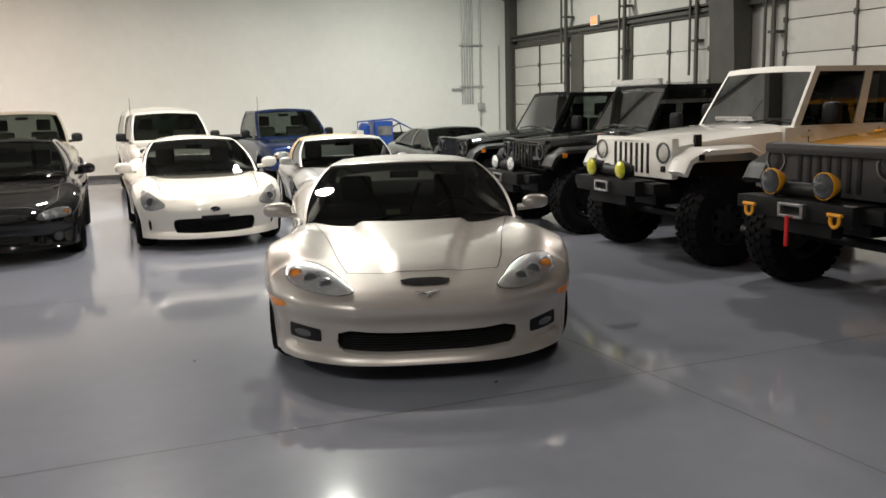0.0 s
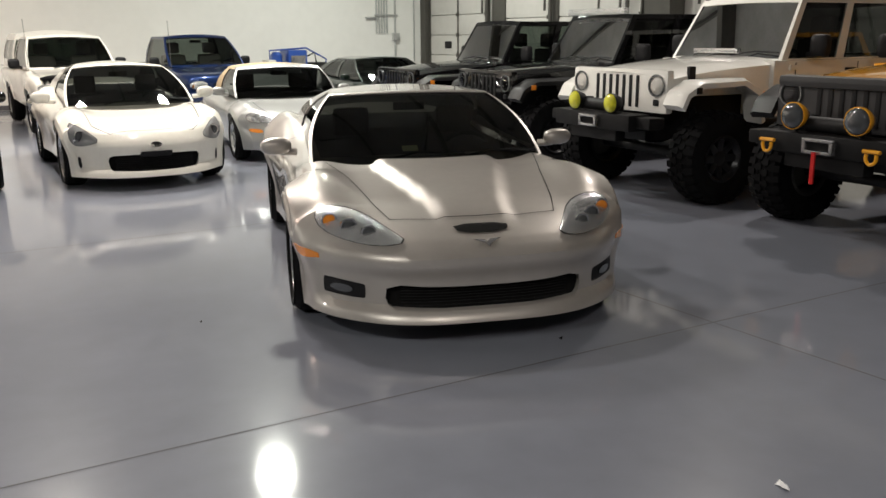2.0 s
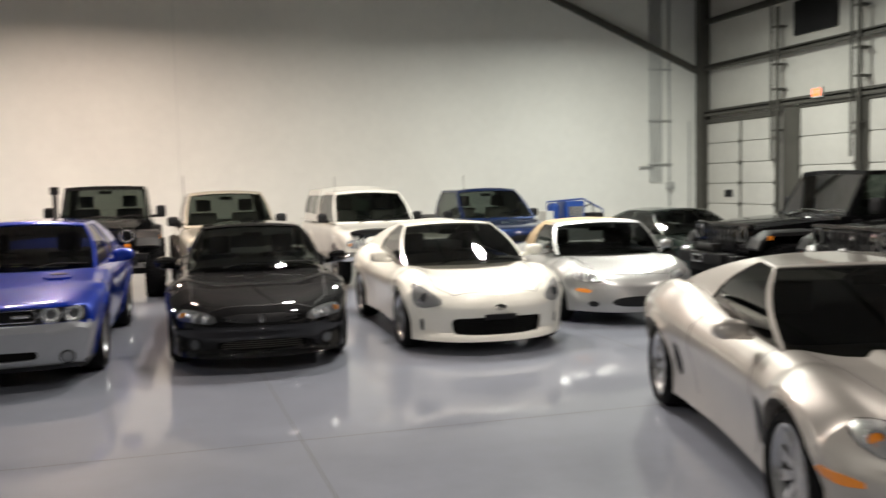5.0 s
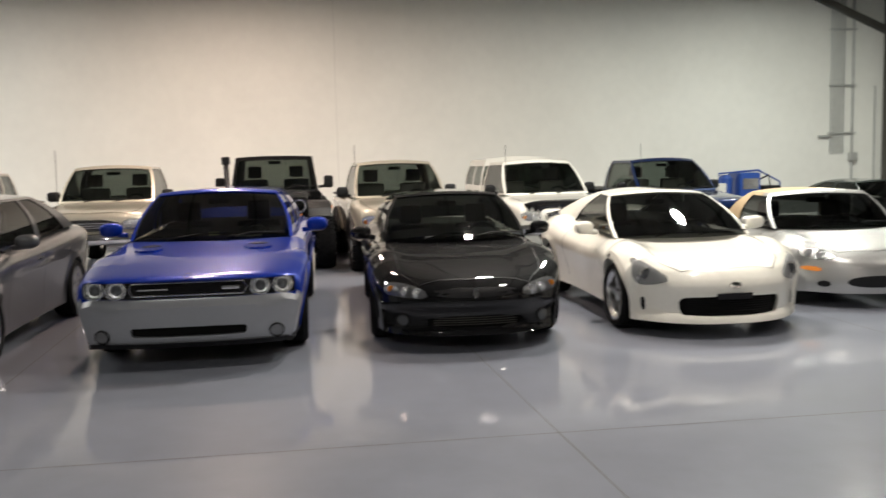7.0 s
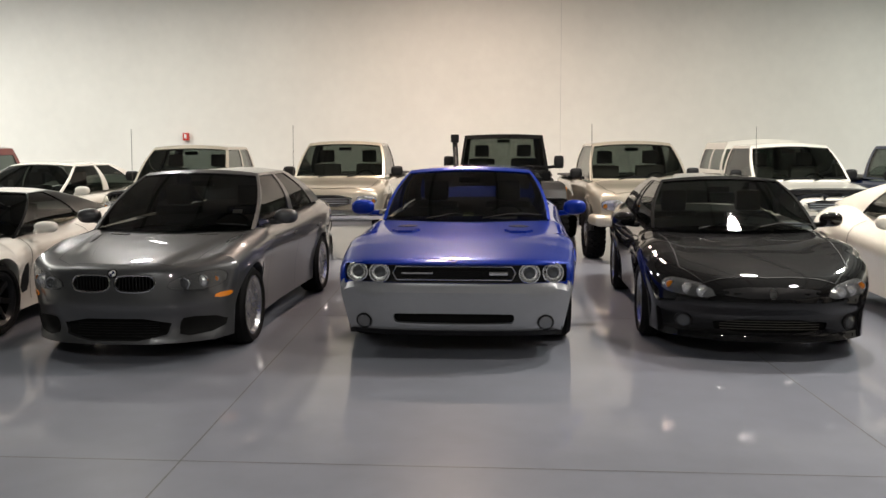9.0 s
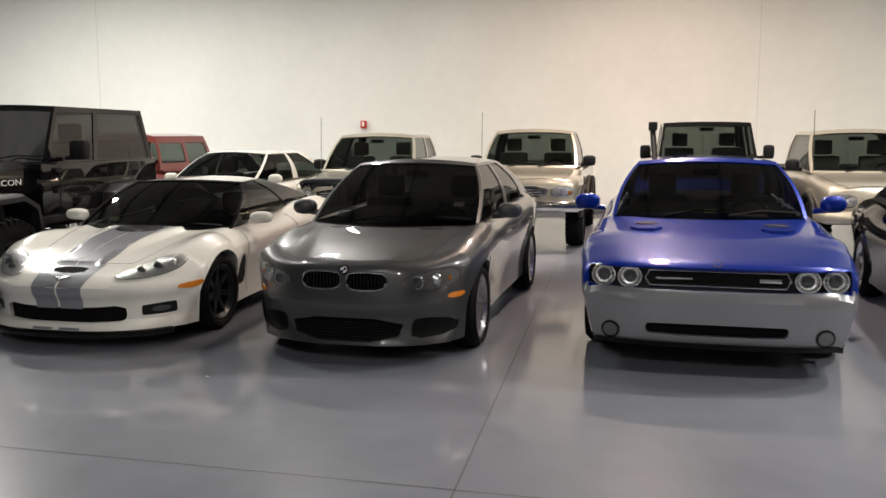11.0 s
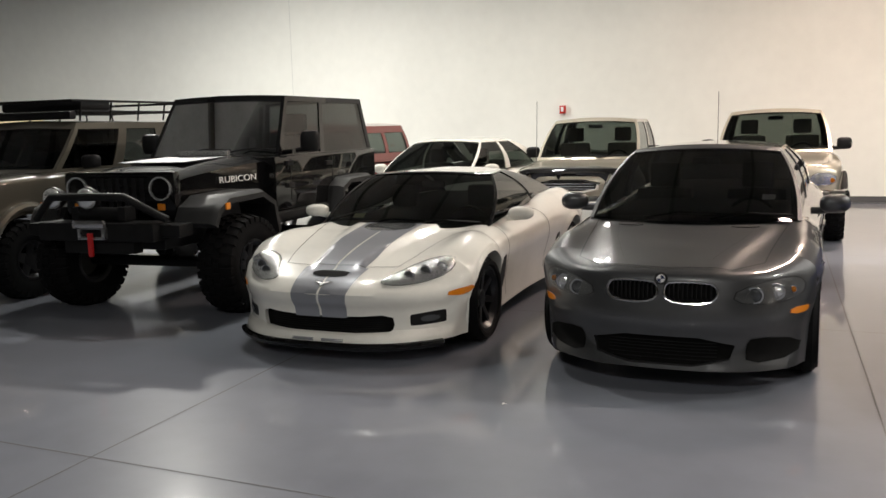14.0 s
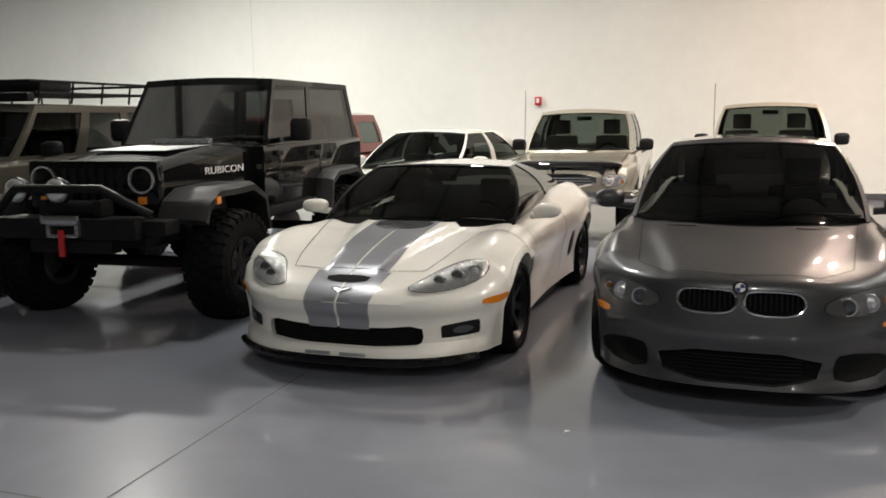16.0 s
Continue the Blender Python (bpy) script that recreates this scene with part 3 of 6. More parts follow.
def text_on(thing, name, words, size, mat, m, label=""):
    cu = bpy.data.curves.new(name, "FONT")
    cu.body, cu.size, cu.extrude, cu.align_x, cu.align_y = words, size, 0.002, "CENTER", "CENTER"
    tmp = new(name, cu)
    dg = bpy.context.evaluated_depsgraph_get()
    me = bpy.data.meshes.new_from_object(tmp.evaluated_get(dg))
    bpy.data.objects.remove(tmp)
    me.materials.clear()
    me.materials.append(mat)
    o = new(name, me)
    if thing is not None:
        o.parent = thing
    o.matrix_basis = m
    if label:
        tagged(o, label=label)
    return o


def thing_at(name, x, y, rz, label, category, group=""):
    e = new(name)
    e.matrix_basis = pose(x, y, 0, 0, 0, rz)
    return tagged(e, label, category, group)


# ---- the hall ----
def structure(name, bm, mat, label=""):
    return tagged(mesh_ob(name, bm, mat, smooth=30), label=label, kind="structure")


structure("floor", boxed(LEFT_X, WALL_X, BACK_Y, WALL_Y, -0.2, 0.0), M_FLOOR, "glossy grey-blue epoxy floor with dark joints")
structure("wall_north", boxed(LEFT_X - 0.2, WALL_X + 0.2, WALL_Y, WALL_Y + 0.2, -0.2, CEIL), M_WALL, "tall plain off-white painted wall")
structure("wall_east", boxed(WALL_X + 0.06, WALL_X + 0.3, BACK_Y, WALL_Y, -0.2, CEIL), M_PANEL, "white insulated metal wall between dark girts")
structure("wall_west", boxed(LEFT_X - 0.2, LEFT_X, BACK_Y, WALL_Y, -0.2, CEIL), M_WALL, "plain off-white wall")
structure("wall_south", boxed(LEFT_X - 0.2, WALL_X + 0.2, BACK_Y - 0.2, BACK_Y, -0.2, CEIL), M_WALL, "plain off-white wall")
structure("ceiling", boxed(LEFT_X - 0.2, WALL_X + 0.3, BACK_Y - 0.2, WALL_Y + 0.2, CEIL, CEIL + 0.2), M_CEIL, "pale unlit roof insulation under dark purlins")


# ---- cars ----
def swell(th, x, y=1.0, z=1.0):
    """Widen, lengthen or raise a whole car about the middle of its nose."""
    th.matrix_basis = th.matrix_basis @ Matrix.Diagonal((x, y, z, 1))
    return th


def car(name, label, x, y, rz, spec, cab, coat, pane, roof=None, inner=M_INT, cuts=(), category="car", group="", pillars=None):
    """A car of hull, cabin and wheels; gives the thing, its body and the body's surface."""
    th = thing_at(name, x, y, rz, label, category, group)
    body = part("body", hull(spec), coat if isinstance(coat, (list, tuple)) else [coat], th, smooth=38)
    tree = BVHTree.FromBMesh(bm_of(body))
    if cuts:
        carve(body, list(cuts))
    if cab:
        cabin(cab, th, pillars or (coat[0] if isinstance(coat, (list, tuple)) else coat), pane, roof, inner)
        w_, y_ = cab["wb"] * .9, cab["ys"]
        plate(th, tree, "interior_deck", "top", [(-w_, y_[0] + .06), (w_, y_[0] + .06), (w_ * .85, y_[3] - .12), (-w_ * .85, y_[3] - .12)], M_INT, out=.012, depth=.0, step=.2)
    wheels(th, spec["axles"], spec["track"], spec["axle_z"], spec["tyre_w"], spec["rim"], spec["style"], spec["rim_mat"], spec.get("steer", 0))
    bm = bmesh.new()
    box(bm, -spec["wid"][0][1] * 0.85, spec["wid"][0][1] * 0.85, 0.35, spec["L"] - 0.3, spec["low"][0][1] + 0.01, spec["low"][0][1] + 0.10, 0.02)
    for a in spec["axles"]:
        box(bm, -spec["track"] * 0.7, spec["track"] * 0.7, a - 0.30, a + 0.30, spec["low"][0][1] + 0.02, spec["axle_z"] + spec["arch"] - 0.02)
    part("underbody", bm, M_BLK, th)
    return th, body, tree


def recolour(body, test, index):
    for p in body.data.polygons:
        if test(p.center):
            p.material_index = index


def grid_bars(th, tree, x0, x1, zs, mat, r=0.006, sink=0.035, name="grille_bar", curve_y=0.0):
    """Level bars across an opening."""
    for z in zs:
        pts = []
        for k in range(9):
            x = x0 + (x1 - x0) * k / 8
            h = tree.ray_cast(Vector((x, -3, z)), Vector((0, 1, 0)))[0]
            if h is not None:
                pts.append(h + Vector((0, sink, 0)))
        if len(pts) > 1:
            part(name, tube(bmesh.new(), pts, r, 6), mat, th)


def wipers(th, y, z, w, back=0.10):
    for sx in (-0.45, 0.2):
        bm = bmesh.new()
        tube(bm, [(sx * w, y - 0.03, z + 0.02), (sx * w + 0.25, y + back * 0.5, z + 0.06), (sx * w + 0.55, y + back * 0.4, z + 0.05)], 0.008, 6)
        part("wiper", bm, M_BLK, th)


def sticker(th, x, y, z, rx, w=0.09, h=0.06, mat=M_STICK):
    o = part("inspection_sticker", boxed(-w / 2, w / 2, -0.002, 0.002, -h / 2, h / 2), mat, th)
    o.matrix_basis = pose(x, y, z, rx, 0, 0)


SILVER = paint("champagne_silver_paint", (0.50, 0.468, 0.43), 0.6, 0.40)
WHITE = paint("white_paint", (0.78, 0.77, 0.72), 0.0, 0.3)
PEARL = paint("pearl_white_paint", (0.78, 0.76, 0.68), 0.0, 0.3)
GREY = paint("gunmetal_grey_paint", (0.084, 0.086, 0.090), 0.6, 0.36)
BLUE = paint("electric_blue_paint", (0.0, 0.022, 0.27), 0.25, 0.3)
BRIGHT = paint("bright_silver_paint", (0.30, 0.31, 0.33), 0.35, 0.3)
BLACK = paint("black_paint", (0.004, 0.004, 0.0045), 0.0, 0.5, spec=0.02)
COOLSIL = paint("cool_silver_paint", (0.40, 0.40, 0.39), 0.55, 0.36)
BEIGE = paint("pale_gold_paint", (0.44, 0.41, 0.34), 0.5, 0.33)
OFFWHITE = paint("truck_white_paint", (0.66, 0.65, 0.60), 0.0, 0.35)
NAVY = paint("dark_blue_paint", (0.006, 0.018, 0.07), 0.4, 0.3)
YELLOWP = paint("orange_yellow_paint", (0.80, 0.36, 0.02), 0.0, 0.28)
REDP = paint("faded_red_paint", (0.17, 0.04, 0.034), 0.0, 0.4)
GREENP = paint("dark_green_paint", (0.007, 0.013, 0.010), 0.3, 0.3)
GOLDP = paint("driftwood_gold_paint", (0.085, 0.077, 0.062), 0.4, 0.33)
CREAM = paint("cream_paint", (0.62, 0.55, 0.34), 0.0, 0.4)
STRIPE = paint("stripe_grey_paint", (0.27, 0.28, 0.31), 0.3, 0.3)
TAN = material("tan_canvas", (0.33, 0.25, 0.15), 0.8, 0, 9, 0.1, 0.2, 90)
SOFT = material("black_canvas", (0.015, 0.015, 0.015), 0.85, 0, 12, 0.2, 0.3, 120)
FENDER = material("grey_fender_plastic", (0.012, 0.012, 0.0125), 0.5, 0, 15, 0.15, 0.1, 150, spec=0.3)
PALE = material("pale_roof_paint", (0.6, 0.6, 0.56), 0.4, 0, 6, 0.06)
CHARC = material("charcoal_vinyl_wrap", (0.035, 0.035, 0.037), 0.5, 0, 8, 0.1, spec=0.3)


def vette(x, y, rz, coat, label, stripes, rim_mat, name="sports_coupe"):
    spec = dict(L=4.45, axles=(0.92, 3.61), arch=0.375, axle_z=0.335, track=0.94, tyre_w=0.28, rim=0.245, style="split10" if not stripes else "seven", rim_mat=rim_mat,
                top=[(0, .50), (.02, .545), (.1, .588), (.3, .645), (.7, .732), (1.2, .81), (1.55, .845), (2.4, .88), (3.4, .93), (4.2, .93), (4.4, .87), (4.45, .75)],
                wid=[(0, .83), (.25, .90), (.92, .95), (1.5, .91), (2.3, .89), (3.0, .925), (3.6, .965), (4.2, .93), (4.45, .84)],
                mid=[(0, .43), (.5, .52), (.92, .60), (2, .60), (3.6, .66), (4.45, .62)], low=[(0, .15), (.5, .15), (1.3, .17), (3.2, .18), (4.45, .24)],
                sweep=.40, sweep_p=3.2, n=3.5, tuck=.05, crease=.03, flare=.02, face=[(.14, -.055), (.19, -.045), (.24, .03), (.38, .02), (.46, -.02), (.50, -.02), (.56, .03)],
                dome=([(0, 0), (.22, .0), (.34, .026), (.8, .036), (1.4, .028), (1.5, 0), (4.45, 0)], [(0, .15), (.3, .16), (1.45, .36), (4.45, .36)], .045),
                bump=([(0, 0), (.25, .012), (.5, .035), (.9, .062), (1.4, .04), (1.9, 0.01), (2.6, 0), (3.3, .09), (3.7, .1), (4.3, .03)], .81, .15))
    mouth = smoothed([(-.52, .25), (-.47, .215), (.47, .215), (.52, .25), (.51, .355), (.25, .335), (-.25, .335), (-.51, .355)], 1)
    nostril = [(-.155, .578), (-.115, .548), (.115, .548), (.155, .578)]
    cut = [mouth]
    cab = dict(wb=.76, wr=.555, ys=(1.50, 2.20, 2.75, 4.0), zs=(.83, .93, 1.235), bow=.24, crown=.025, cant=.055, apil=.03, cpil=.38, head=.96, foot=0.0, zbelt=.90, bpane=.1, power=1.15, rear_w=.86, seat=.75)
    th, body, tree = car(name, label, x, y, rz, spec, cab, coat, G_DARK, coat if stripes else None, M_INT, cut, pillars=BLACK if stripes else None)
    plate(th, tree, "grille_mesh", "front", mouth, M_BLKDEEP, "black honeycomb grille", out=-.045, depth=.02)
    grid_bars(th, tree, -.44, .44, [.228 + .016 * k for k in range(7)], M_MATTE, .003, .035)
    hl = smoothed([(.40, .578), (.53, .556), (.69, .570), (.80, .612), (.825, .672), (.79, .712), (.69, .714), (.57, .678), (.47, .622)], 1)
    lamp_unit(th, tree, hl, [(.755, .655, .034, M_AMBER if not stripes else M_REFL), (.665, .635, .036, M_BULB), (.575, .612, .032, M_BULB)])
    fog = smoothed([(.61, .27), (.62, .26), (.79, .265), (.80, .275), (.80, .35), (.79, .36), (.62, .345), (.61, .335)], 1)
    for s in (1, -1):
        f = part("fog_lamp", lay(tree, "front", fog if s > 0 else mirrored(fog), .002, .02, .05), M_BLK, th, "dark fog lamp pocket")
        part("fog_lens", lay(tree, "front", [(a * s, b) for a, b in oval(.72, .307, .05, .024)][::s], .012, .012, .03), M_BULB, f)
    plate(th, tree, "side_marker", "right", smoothed([(.36, .45), (.60, .465), (.61, .515), (.37, .50)], 1), M_AMBER, "amber side marker", both=True)
    plate(th, tree, "hood_intake", "front", smoothed([(-.15, .632), (-.125, .604), (.125, .604), (.15, .632)], 1), M_BLKDEEP, "black hood slot", out=.022, step=.03)
    plate(th, tree, "nose_badge", "front", [(-.07, .580), (-.013, .563), (0, .550), (.013, .563), (.07, .580), (.018, .577), (0, .570), (-.018, .577)], M_ALLOY, "small silver emblem", out=.024, depth=.01, step=.03)
    seam(th, tree, "top", [(0, .30), (.15, .305), (.45, .36)], wid=.006)
    seam(th, tree, "top", [(.45, .36), (.50, .55), (.58, 1.0), (.68, 1.45)], wid=.005)
    seam(th, tree, "right", [(1.55, .25), (1.50, .55), (1.58, .84)])
    seam(th, tree, "right", [(2.72, .30), (2.80, .6), (2.76, .86)])
    plate(th, tree, "side_vent", "right", smoothed([(1.33, .32), (1.52, .34), (1.46, .62), (1.36, .58)], 1), M_BLK, "black fender vent", both=True, out=.003)
    plate(th, tree, "rear_scoop", "right", smoothed([(3.02, .34), (3.18, .40), (3.17, .60), (3.06, .56)], 1), M_BLK, both=True, out=.003)
    mirrors(th, .86, 1.74, .92, coat, (.20, .13, .115), .09)
    wipers(th, 1.40, .82, .74)
    sticker(th, -.12 if not stripes else -.42, 1.52, .90, -58, .10, .055)
    if stripes:
        for sx in (-1, 1):
            for y0, y1 in ((.004, .30), (.30, 1.42)):
                plate(th, tree, "stripe", "top", [(sx * .008, y0), (sx * .22, y0), (sx * (.25), y1), (sx * .008, y1)][:: sx], STRIPE, "grey racing stripe", out=.0035, depth=.0, step=.04)
            plate(th, tree, "stripe", "front", [(sx * .008, .325), (sx * .20, .325), (sx * .22, .56), (sx * .008, .565)][:: sx], STRIPE, "grey racing stripe", out=.0035, depth=.0, step=.04)
            plate(th, tree, "lip_stripe", "front", [(sx * .03, .165), (sx * .20, .165), (sx * .20, .185), (sx * .03, .185)][:: sx], STRIPE, out=.003, depth=.0)
        bm = bmesh.new()
        lip = []
        for k in range(25):
            u = -1 + 2 * k / 24
            h = tree.ray_cast(Vector((u * .79, -3, .165)), Vector((0, 1, 0)))[0]
            if h:
                lip.append((h.x * 1.02, h.y - .012, .135))
        tube(bm, lip, .028, 8)
        part("front_splitter", bm, BLACK, th, "gloss black front splitter")
        plate(th, tree, "hood_window", "top", smoothed([(-.19, 1.08), (.19, 1.08), (.22, 1.36), (-.22, 1.36)], 1), M_BULB, "clear window in the hood", out=.006)
        plate(th, tree, "hood_window_frame", "top", smoothed([(-.22, 1.05), (.22, 1.05), (.25, 1.39), (-.25, 1.39)], 1), BRIGHT, out=.003)
    else:
        part("wiper_blade_cover", tube(bmesh.new(), [(.0, 1.62, .86), (.10, 2.0, 1.07)], .012, 6), M_CHROME, th)
    th.matrix_basis = th.matrix_basis @ Matrix.Diagonal((1.08 if not stripes else 1.05, 1, 1, 1))
    return th


vette(2.28, 4.42, -18, SILVER, "champagne silver two-door sports coupe parked alone on the floor", False, M_ALLOY)
vette(-7.98, 10.45, 0, WHITE, "white sports coupe with grey racing stripes and black wheels", True, M_DKALLOY)


def zcoupe(x, y, rz):
    spec = dict(L=4.25, axles=(0.83, 3.38), arch=0.37, axle_z=0.335, track=0.905, tyre_w=0.25, rim=0.245, style="five", rim_mat=M_ALLOY,
                top=[(0, .52), (.02, .59), (.08, .635), (.25, .68), (.6, .755), (1.1, .83), (1.3, .88), (2.2, .92), (3.3, .97), (4.0, .98), (4.2, .92), (4.25, .82)],
                wid=[(0, .80), (.25, .87), (.83, .915), (1.5, .885), (2.3, .88), (3.3, .935), (4.0, .88), (4.25, .8)],
                mid=[(0, .44), (.5, .56), (.83, .64), (2, .62), (3.4, .70), (4.25, .66)], low=[(0, .15), (.5, .15), (1.2, .19), (3.0, .2), (4.25, .27)],
                sweep=.42, sweep_p=2.7, n=2.9, tuck=.06, crease=.03, flare=.02, face=[(.14, -.03), (.2, -.02), (.24, .02), (.42, .0), (.5, -.005), (.6, .04)],
                bump=([(0, 0), (.3, .03), (.8, .09), (1.3, .04), (1.8, 0), (2.7, 0), (3.3, .08), (3.8, .05), (4.2, 0)], .80, .18))
    mouth = smoothed([(-.48, .25), (-.44, .215), (.44, .215), (.48, .25), (.50, .37), (.42, .40), (-.42, .40), (-.50, .37)], 1)
    cab = dict(wb=.745, wr=.54, ys=(1.22, 2.02, 2.6, 3.95), zs=(.87, .99, 1.30), bow=.2, cant=.05, apil=.04, cpil=.36, head=.93, foot=0.0, zbelt=.93, bpane=.1, power=1.15, rear_w=.84, seat=.85)
    th, body, tree = car("sports_coupe", "pearl white two-door coupe with a wide black grille", x, y, rz, spec, cab, PEARL, G_DARK, None, M_INT, [mouth])
    plate(th, tree, "grille_mesh", "front", mouth, M_BLKDEEP, "black mesh grille", out=-.045)
    grid_bars(th, tree, -.42, .42, [.235 + .022 * k for k in range(8)], M_MATTE, .004, .03)
    hl = smoothed([(.55, .555), (.70, .50), (.80, .50), (.845, .60), (.82, .735), (.76, .72), (.67, .66)], 1)
    lamp_unit(th, tree, hl, [(.73, .60, .05, M_BULB), (.785, .56, .025, M_REFL)], base=M_LBOX)
    plate(th, tree, "plate_holder", "front", [(-.17, .375), (.17, .375), (.17, .43), (-.17, .43)], M_BLK, "empty black plate holder", out=.02)
    plate(th, tree, "nose_badge", "front", oval(0, .505, .062, .03, 18), M_CHROME, "round chrome badge", out=.012)
    plate(th, tree, "corner_vent", "front", smoothed([(.735, .25), (.765, .25), (.775, .37), (.745, .38)], 1), M_BLK, "slim black corner vent", both=True, out=.004)
    plate(th, tree, "side_marker", "right", oval(.86, .73, .03, .022), M_BLK, both=True)
    seam(th, tree, "top", [(0, .13), (.45, .17), (.60, .38), (.66, 1.2)])
    seam(th, tree, "right", [(1.32, .27), (1.30, .6), (1.42, .86)])
    seam(th, tree, "right", [(2.62, .32), (2.74, .6), (2.70, .88)])
    mirrors(th, .86, 1.55, .965, PEARL, (.22, .13, .14), .12)
    wipers(th, 1.15, .86, .74)
    return th


zcoupe(2.02, 10.55, -2)


def muscle(x, y, rz):
    spec = dict(L=5.02, axles=(0.98, 3.93), arch=0.40, axle_z=0.355, track=0.93, tyre_w=0.26, rim=0.255, style="five", rim_mat=M_ALLOY,
                top=[(0, .72), (.015, .78), (.06, .805), (.3, .84), (.9, .91), (1.6, .97), (1.8, 1.0), (3, 1.02), (4, 1.05), (4.9, 1.06), (5.0, 1.0), (5.02, .95)],
                wid=[(0, .90), (.15, .925), (1, .955), (2, .935), (3.9, .955), (4.8, .92), (5.02, .88)],
                mid=[(0, .58), (1, .74), (2.5, .76), (4, .80), (5.02, .76)], low=[(0, .19), (.5, .2), (1.5, .22), (3.5, .23), (5.02, .32)],
                sweep=.16, sweep_p=3.2, rsweep=.12, n=4.6, tuck=.10, crease=.02, flare=.02, face=[(.18, .06), (.26, .0), (.50, -.03), (.565, -.035), (.60, .02), (.74, .02), (.77, -.02), (.82, .0)])
    band = smoothed([(-.86, .63), (-.84, .61), (.84, .61), (.86, .63), (.86, .745), (.84, .76), (-.84, .76), (-.86, .745)], 1)
    low_mouth = smoothed([(-.46, .315), (-.43, .29), (.43, .29), (.46, .315), (.46, .36), (.44, .375), (-.44, .375), (-.46, .36)], 1)
    cab = dict(wb=.79, wr=.60, ys=(1.72, 2.45, 3.3, 4.25), zs=(.98, 1.05, 1.44), bow=.18, cant=.04, apil=.04, cpil=.30, b=[.52], head=.92, foot=0.0, bpane=.1, power=1.1, seat=.95)
    th, body, tree = car("muscle_coupe", "electric blue muscle car with a silver front bumper", x, y, rz, spec, cab, [BLUE, BRIGHT, M_BLK], G_DARK, None, M_INT, [band, low_mouth])
    recolour(body, lambda c: c.z < .605 and c.y < .42, 1)
    recolour(body, lambda c: c.z < .245 and c.y < .60, 2)
    plate(th, tree, "grille_panel", "front", band, M_BLK, "black recessed grille band", out=-.05)
    plate(th, tree, "lower_grille", "front", low_mouth, M_BLKDEEP, "black lower grille", out=-.05)
    ring = [(-.44, .635), (.44, .635), (.47, .69), (.44, .745), (-.44, .745), (-.47, .69)]
    bm = bmesh.new()
    pts = []
    for a, b in ring + ring[:1]:
        h = tree.ray_cast(Vector((a, -3, b)), Vector((0, 1, 0)))[0]
        pts.append(h + Vector((0, .02, 0)))
    tube(bm, pts, .007, 6)
    part("grille_surround", bm, M_ALLOY, th, "thin bright grille surround")
    grid_bars(th, tree, -.42, .42, [.655 + .017 * k for k in range(5)], M_MATTE, .004, .04)
    for s in (-1, 1):
        for xx in (.575, .755):
            h = tree.ray_cast(Vector((s * xx, -3, .69)), Vector((0, 1, 0)))[0]
            bm = lathe(bmesh.new(), [(h.y + .05, .082), (h.y + .0, .082), (h.y - .002, .075), (h.y + .03, .06), (h.y + .045, .001)], 28, "y")
            for v in bm.verts:
                v.co.x += h.x
                v.co.z += h.z
            hl = part("headlight", bm, M_REFL, th, "round headlight with pale ring")
            bm = bmesh.new()
            bmesh.ops.create_uvsphere(bm, u_segments=16, v_segments=10, radius=.045)
            for v in bm.verts:
                v.co = Vector((v.co.x + h.x, v.co.y * .5 + h.y + .03, v.co.z + h.z))
            part("lamp_bulb", bm, M_BULB, hl)
        f = part("fog_lamp", lay(tree, "front", oval(s * .70, .30, .064, .064, 24), .012, .03, .04), M_BLK, th, "round fog lamp")
        part("fog_lens", lay(tree, "front", oval(s * .70, .30, .050, .050, 24), .017, .01, .04), M_DKBOX, f)
    plate(th, tree, "front_spoiler", "front", [(-.82, .19), (.82, .19), (.84, .235), (-.84, .235)], M_BLK, "black chin spoiler", out=.015)
    for s in (-1, 1):
        sc = smoothed([(s * .36, 1.0), (s * .62, 1.0), (s * .60, 1.32), (s * .40, 1.32)][::s], 1)
        b = part("hood_scoop", lay(tree, "top", sc, .022, .03, .06), BLUE, th)
        part("scoop_opening", lay(tree, "top", smoothed([(s * .40, 1.18), (s * .58, 1.18), (s * .57, 1.29), (s * .42, 1.29)][::s], 1), .026, .01, .05), M_BLK, b)
    plate(th, tree, "hood_badge", "front", oval(0, .80, .03, .018, 14), M_BLK, out=.01)
    for words, xx, sz in (("SRT", .34, .05),):
        h = tree.ray_cast(Vector((xx, -3, .69)), Vector((0, 1, 0)))[0]
        part("grille_badge", boxed(xx - .07, xx + .07, h.y + .012, h.y + .02, .675, .705, bevel=.004), M_CHROME, th, "small bright grille badge")
    h = tree.ray_cast(Vector((-.27, -3, .69)), Vector((0, 1, 0)))[0]
    part("grille_script", boxed(-.40, -.16, h.y + .012, h.y + .018, .683, .697, bevel=.003), M_ALLOY, th, "thin bright script on the grille")
    seam(th, tree, "right", [(1.72, .3), (1.68, .6), (1.75, .96)])
    seam(th, tree, "right", [(3.18, .35), (3.25, .7), (3.2, .98)])
    mirrors(th, .92, 2.02, 1.08, BLUE, (.22, .13, .15), .11)
    wipers(th, 1.62, .98, .8)
    sticker(th, .02, 1.70, 1.03, -55, .10, .05)
    part("paper", boxed(.22, .48, 1.66, 1.86, .995, 1.0), M_WHITE, th, "white paper on the dashboard")
    return th


swell(muscle(-2.90, 10.62, -2), 1.04)


